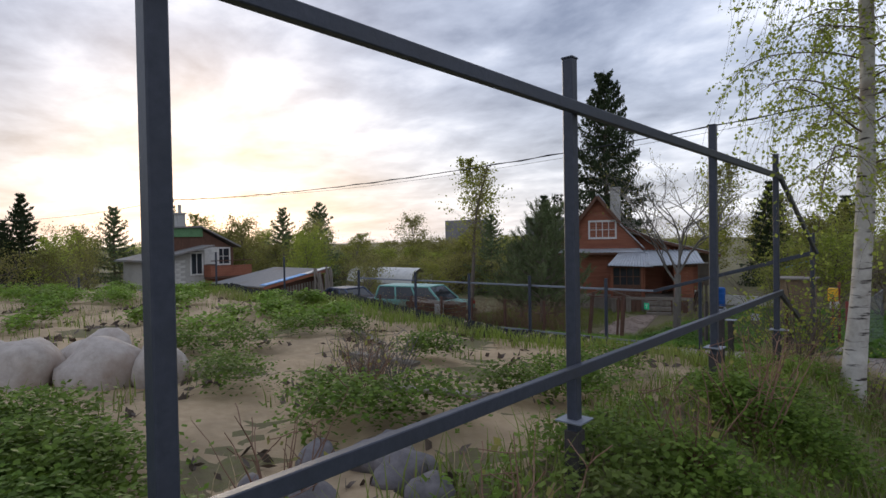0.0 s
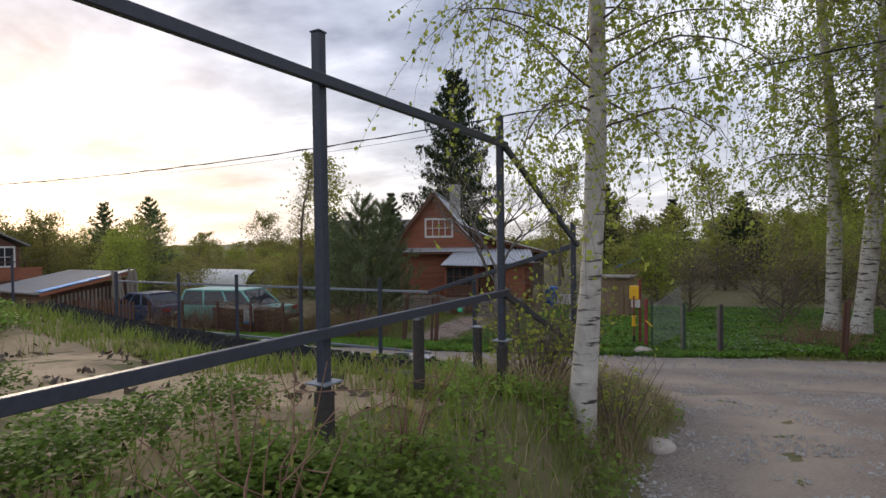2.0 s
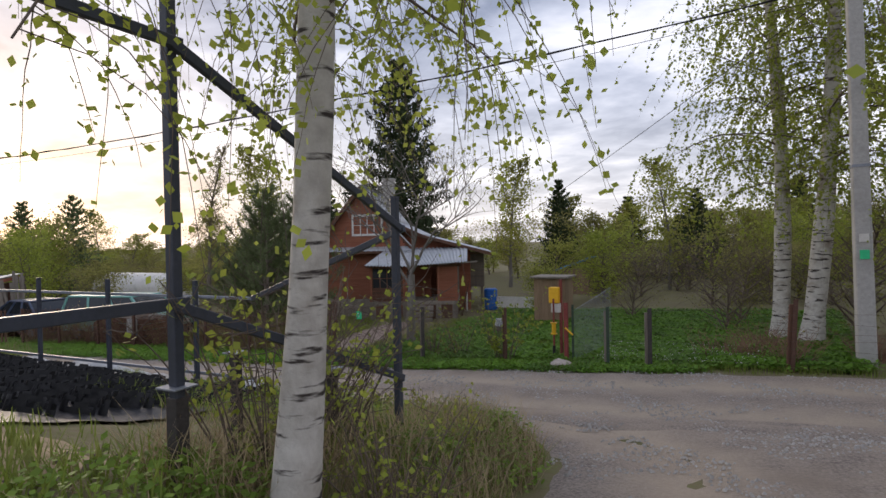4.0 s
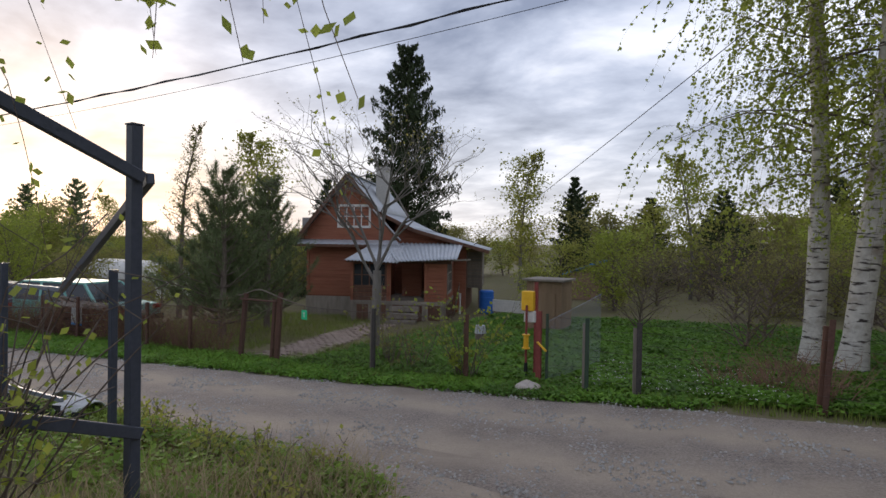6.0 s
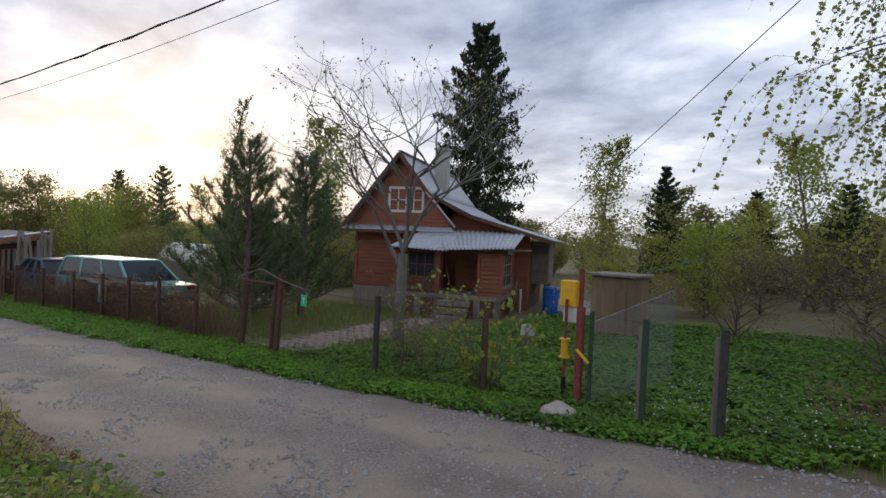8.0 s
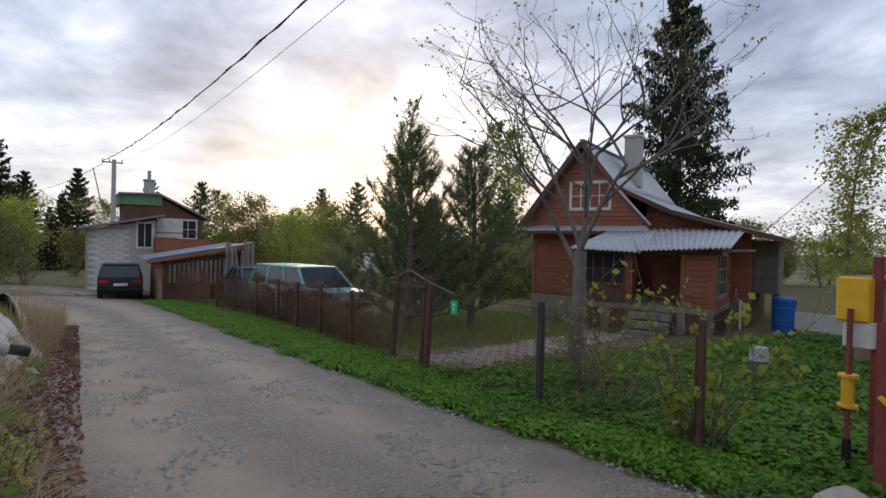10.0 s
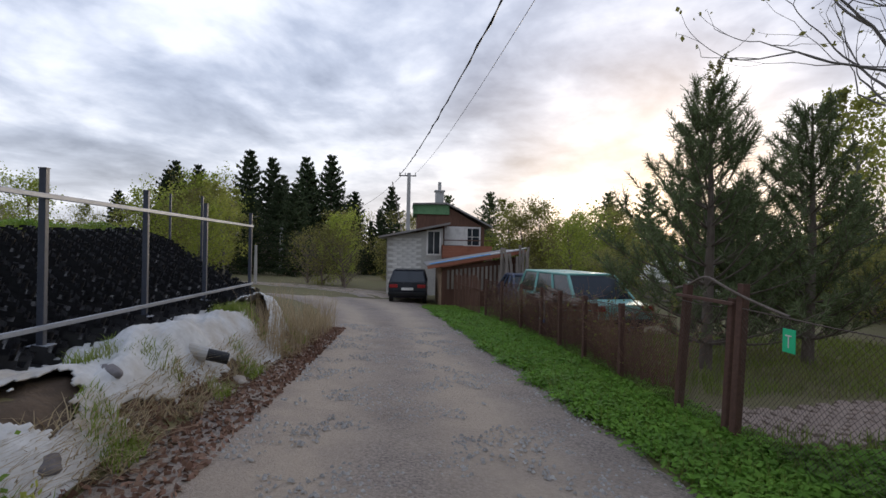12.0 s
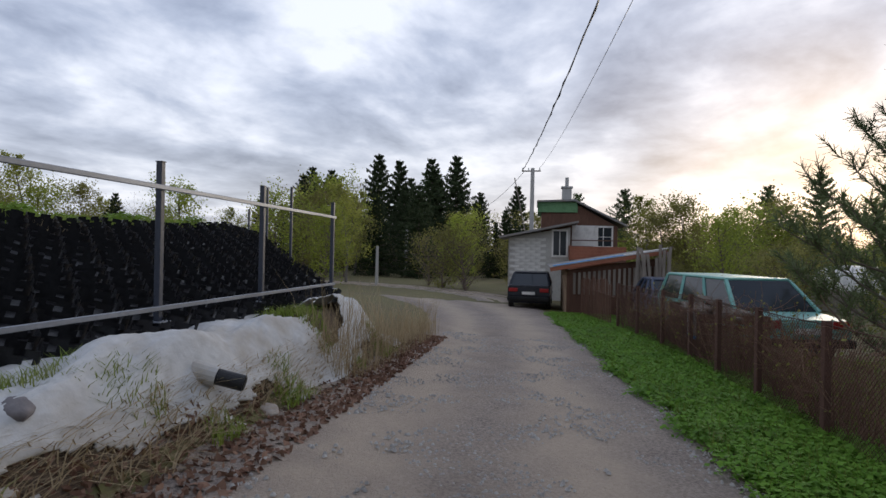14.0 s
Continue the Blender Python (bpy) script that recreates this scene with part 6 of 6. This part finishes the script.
def stuff(name, me, label, category):
    return tagged(new(name, me), label, category, kind="stuff")


def herbs(name, pts, height, per, leaf, lm, label):
    """Low leafy plants: leaves held flat on short stems."""
    n = len(pts)
    c = np.repeat(pts, per, 0)
    hh = height * rng.uniform(0.25, 1.0, len(c))
    c = c + np.stack([rng.normal(size=len(c)) * 0.09, rng.normal(size=len(c)) * 0.09, hh], 1)
    m = len(c)
    a = rng.uniform(0, 6.28, m)
    d = np.stack([np.cos(a), np.sin(a), rng.normal(size=m) * 0.35 - 0.1], 1)
    e = np.stack([-np.sin(a), np.cos(a), rng.normal(size=m) * 0.30], 1)
    s = (leaf * rng.uniform(0.6, 1.35, m))[:, None]
    v = np.stack([c, c + d * s * 0.5 + e * s * 0.42, c + d * s, c + d * s * 0.5 - e * s * 0.42], 1).reshape(-1, 3)
    stuff(name, mesh_np(name, v, np.arange(4 * m).reshape(m, 4), M[lm]), label, "plants")


def lot(x, y):
    return (x < -0.95) & (x > -21) & (y < 8.1)


# clumps of dark goutweed on the sand
C = [(rng.uniform(-20, -1.4), rng.uniform(-4, 7.3), rng.uniform(0.16, 0.5)) for _ in range(135)]
C += [(-1.6 - 1.3 * rng.random(), -1.6 + 5.0 * rng.random(), 0.36) for _ in range(16)]
C += [(-2.4 - 2.5 * rng.random(), -1.5 + 2.6 * rng.random(), 0.45) for _ in range(24)]
C += [(-0.55 + 0.25 * rng.normal(), rng.uniform(-2, 8.5), 0.3) for _ in range(26)]
C = [c for c in C if not (c[1] > 5.5 and c[0] > -7)]
P = []
for cx, cy, cr in C:
    if (-7.2 < cx < -4.6 and 0.8 < cy < 2.9) or (-2.6 < cx < -1.2 and 1.3 < cy < 2.9):
        continue
    m = int(230 * cr)
    a, r_ = rng.uniform(0, 6.28, m), cr * np.sqrt(rng.random(m))
    X, Y = cx + r_ * np.cos(a), cy + r_ * np.sin(a)
    P.append(np.stack([X, Y, H(X, Y) + 0.36 * cr * (1 - (r_ / cr) ** 2)], 1))
P = np.concatenate(P)
near = np.hypot(P[:, 0] + 2, P[:, 1] - 3) < 5
herbs("goutweed", P[near], 0.26, 17, 0.036, "herb", "clumps of dark green ground elder on the sand")
herbs("goutweed", P[~near], 0.26, 8, 0.062, "herb", "clumps of dark green ground elder on the sand")

g1 = scatter(12000, -20, -0.2, -4, 8.4, lambda x, y: wob(x, y, 1.3, 4) > 0.3)
stuff("grass_tufts", blades_mesh("grass_tufts", g1, 0.22, M["blade"], 0.007), "fresh grass tufts on the plot", "grass")
g1 = scatter(22000, -20, 0.15, -4, 8.6, lambda x, y: (wob(x, y, 1.1, 7) > 0.4) | (x > -1.3))
stuff("dry_grass", blades_mesh("dry_grass", g1, 0.20, M["straw"], 0.004, 0.8), "matted dry grass on the plot", "grass")
# bank shoulder between the fence and the lane
sh = scatter(5200, -1.6, 0.25, -4, 11.6, lambda x, y: ~on_road(x, y))
stuff("grass_tufts", blades_mesh("grass_tufts", sh, 0.26, M["blade"], 0.006, 0.6), "long grass on the shoulder by the lane", "grass")
sh = scatter(4200, -1.4, 0.3, -3, 11.8, lambda x, y: ~on_road(x, y) & (wob(x, y, 1.7, 3) > 0))
herbs("goutweed", sh, 0.2, 6, 0.045, "herb", "dark green herbs along the fence foot")
sh = scatter(4200, -1.4, 0.4, 7.6, 12.2, lambda x, y: ~on_road(x, y))
stuff("dry_grass", blades_mesh("dry_grass", sh, 0.34, M["straw"], 0.004, 0.8), "tall dry grass round the birch", "grass")
# the green verge
ve = scatter(46000, -24, 3.4, 14.6, 17.25, lambda x, y: (y > road_edges(x)[1] - 0.05 + 0.12 * wob(x, y, 3, 1)) & (x < 1.2))
herbs("verge_plants", ve, 0.11, 6, 0.048, "herb_bright", "bright green low weeds along the verge")
ve = scatter(24000, -24, 4.2, 14.6, 17.3, lambda x, y: (y > road_edges(x)[1] - 0.05))
stuff("grass_tufts", blades_mesh("grass_tufts", ve, 0.15, M["blade"], 0.005), "short green grass on the verge", "grass")
# the garden
ga = scatter(42000, -6.5, 5, 17.1, 27.5, lambda x, y: (wob(x, y, 1.2, 2) > -0.4) & (x < 2.0 + 0.1 * y))
herbs("garden_plants", ga, 0.16, 5, 0.075, "herb_bright", "bright green ground cover in the garden")
ga = scatter(30000, -16, -2, 17.2, 25, lambda x, y: (np.abs(x + 8.2) > 0.9))
stuff("grass_tufts", blades_mesh("grass_tufts", ga, 0.16, M["blade"], 0.006), "sparse garden grass before the house", "grass")
fl = scatter(420, -0.8, 2.2, 16.9, 19.5, lambda x, y: x > -2)
fl[:, 2] += 0.17
stuff("small_flowers", leaves_mesh("small_flowers", fl, 0.022, M["white_paint"], 0, 1), "tiny white flowers in the garden", "flowers")
# dry litter between the bank and the track
li = scatter(21000, -17, -3.4, 11.75, 12.95, lambda x, y: y < road_edges(x)[0] + 0.18 + 0.16 * wob(x, y, 3, 2))
li[:, 2] += 0.02
stuff("dry_grass", blades_mesh("dry_grass", li, 0.13, M["straw"], 0.005, 2.6), "flattened dry stalks at the edge of the track", "grass")
li = scatter(5000, -15, -3.4, 11.8, 12.6, lambda x, y: y < 12.8)
li[:, 2] += 0.03
stuff("leaf_litter", leaves_mesh("leaf_litter", li, 0.045, M["cane"], 0, 1.6), "brown leaf litter at the edge of the track", "litter")
tu = scatter(13000, -13.4, -3.4, 11.3, 12.2, lambda x, y: wob(x, y, 1.4, 11) > 0.2)
stuff("grass_tufts", blades_mesh("grass_tufts", tu + [0, 0, 0.05], 0.11, M["blade"], 0.005, 0.9), "grass tufts growing through the torn cloth", "grass")
ta = scatter(700, -15.5, -10, 11.7, 12.35, lambda x, y: y > 0)
stuff("dry_grass", blades_mesh("dry_grass", ta, 0.75, M["straw"], 0.004, 0.4), "tall dry stalks at the end of the bank", "grass")
bt = scatter(9000, -17, -1.5, 6.9, 7.75, lambda x, y: x > bank_end(y))
stuff("grass_tufts", blades_mesh("grass_tufts", bt[::2], 0.20, M["blade"], 0.008, 0.5), "grass along the top of the bank", "grass")
li = scatter(7000, -14, -0.6, -3, 8.0, lambda x, y: wob(x, y, 1.5, 12) > 0.2)
li[:, 2] += 0.035
stuff("leaf_litter", leaves_mesh("leaf_litter", li, 0.05, M["twig"], 0, 2.2), "brown clods and dead leaves on the sand", "litter")
# the rough corner between bank and lane
co = scatter(3200, -5.0, -0.4, 9.6, 12.7, lambda x, y: ~on_road(x, y) & (y + 0.35 * x > 8.2 - 0.3))
stuff("grass_tufts", blades_mesh("grass_tufts", co, 0.17, M["blade"], 0.006, 0.7), "rough grass on the corner of the lane", "grass")
co = scatter(1300, -5.0, -0.4, 10.2, 12.7, lambda x, y: ~on_road(x, y))
herbs("corner_plants", co, 0.16, 6, 0.05, "herb", "leafy weeds on the corner of the lane")
co = scatter(8000, -5.2, 0.0, 10.4, 12.7, lambda x, y: ~on_road(x, y + 0.15))
co[:, 2] += 0.03
stuff("leaf_litter", leaves_mesh("leaf_litter", co, 0.045, M["straw"], 0, 1.6), "pale leaf litter on the corner of the lane", "litter")
# stones on the track
st = np.concatenate([scatter(22000, -16, 6, 12.4, 16.6, on_road), scatter(16000, 0, 4.4, -2, 13, on_road)])
st = st[(wob(st[:, 0], st[:, 1], 1.6, 6) > 0.0)]
st[:, 2] += 0.018
stuff("gravel_stones", pebbles_mesh("gravel_stones", st, 0.014, M["stone_bits"]), "loose grey stones on the track", "gravel")
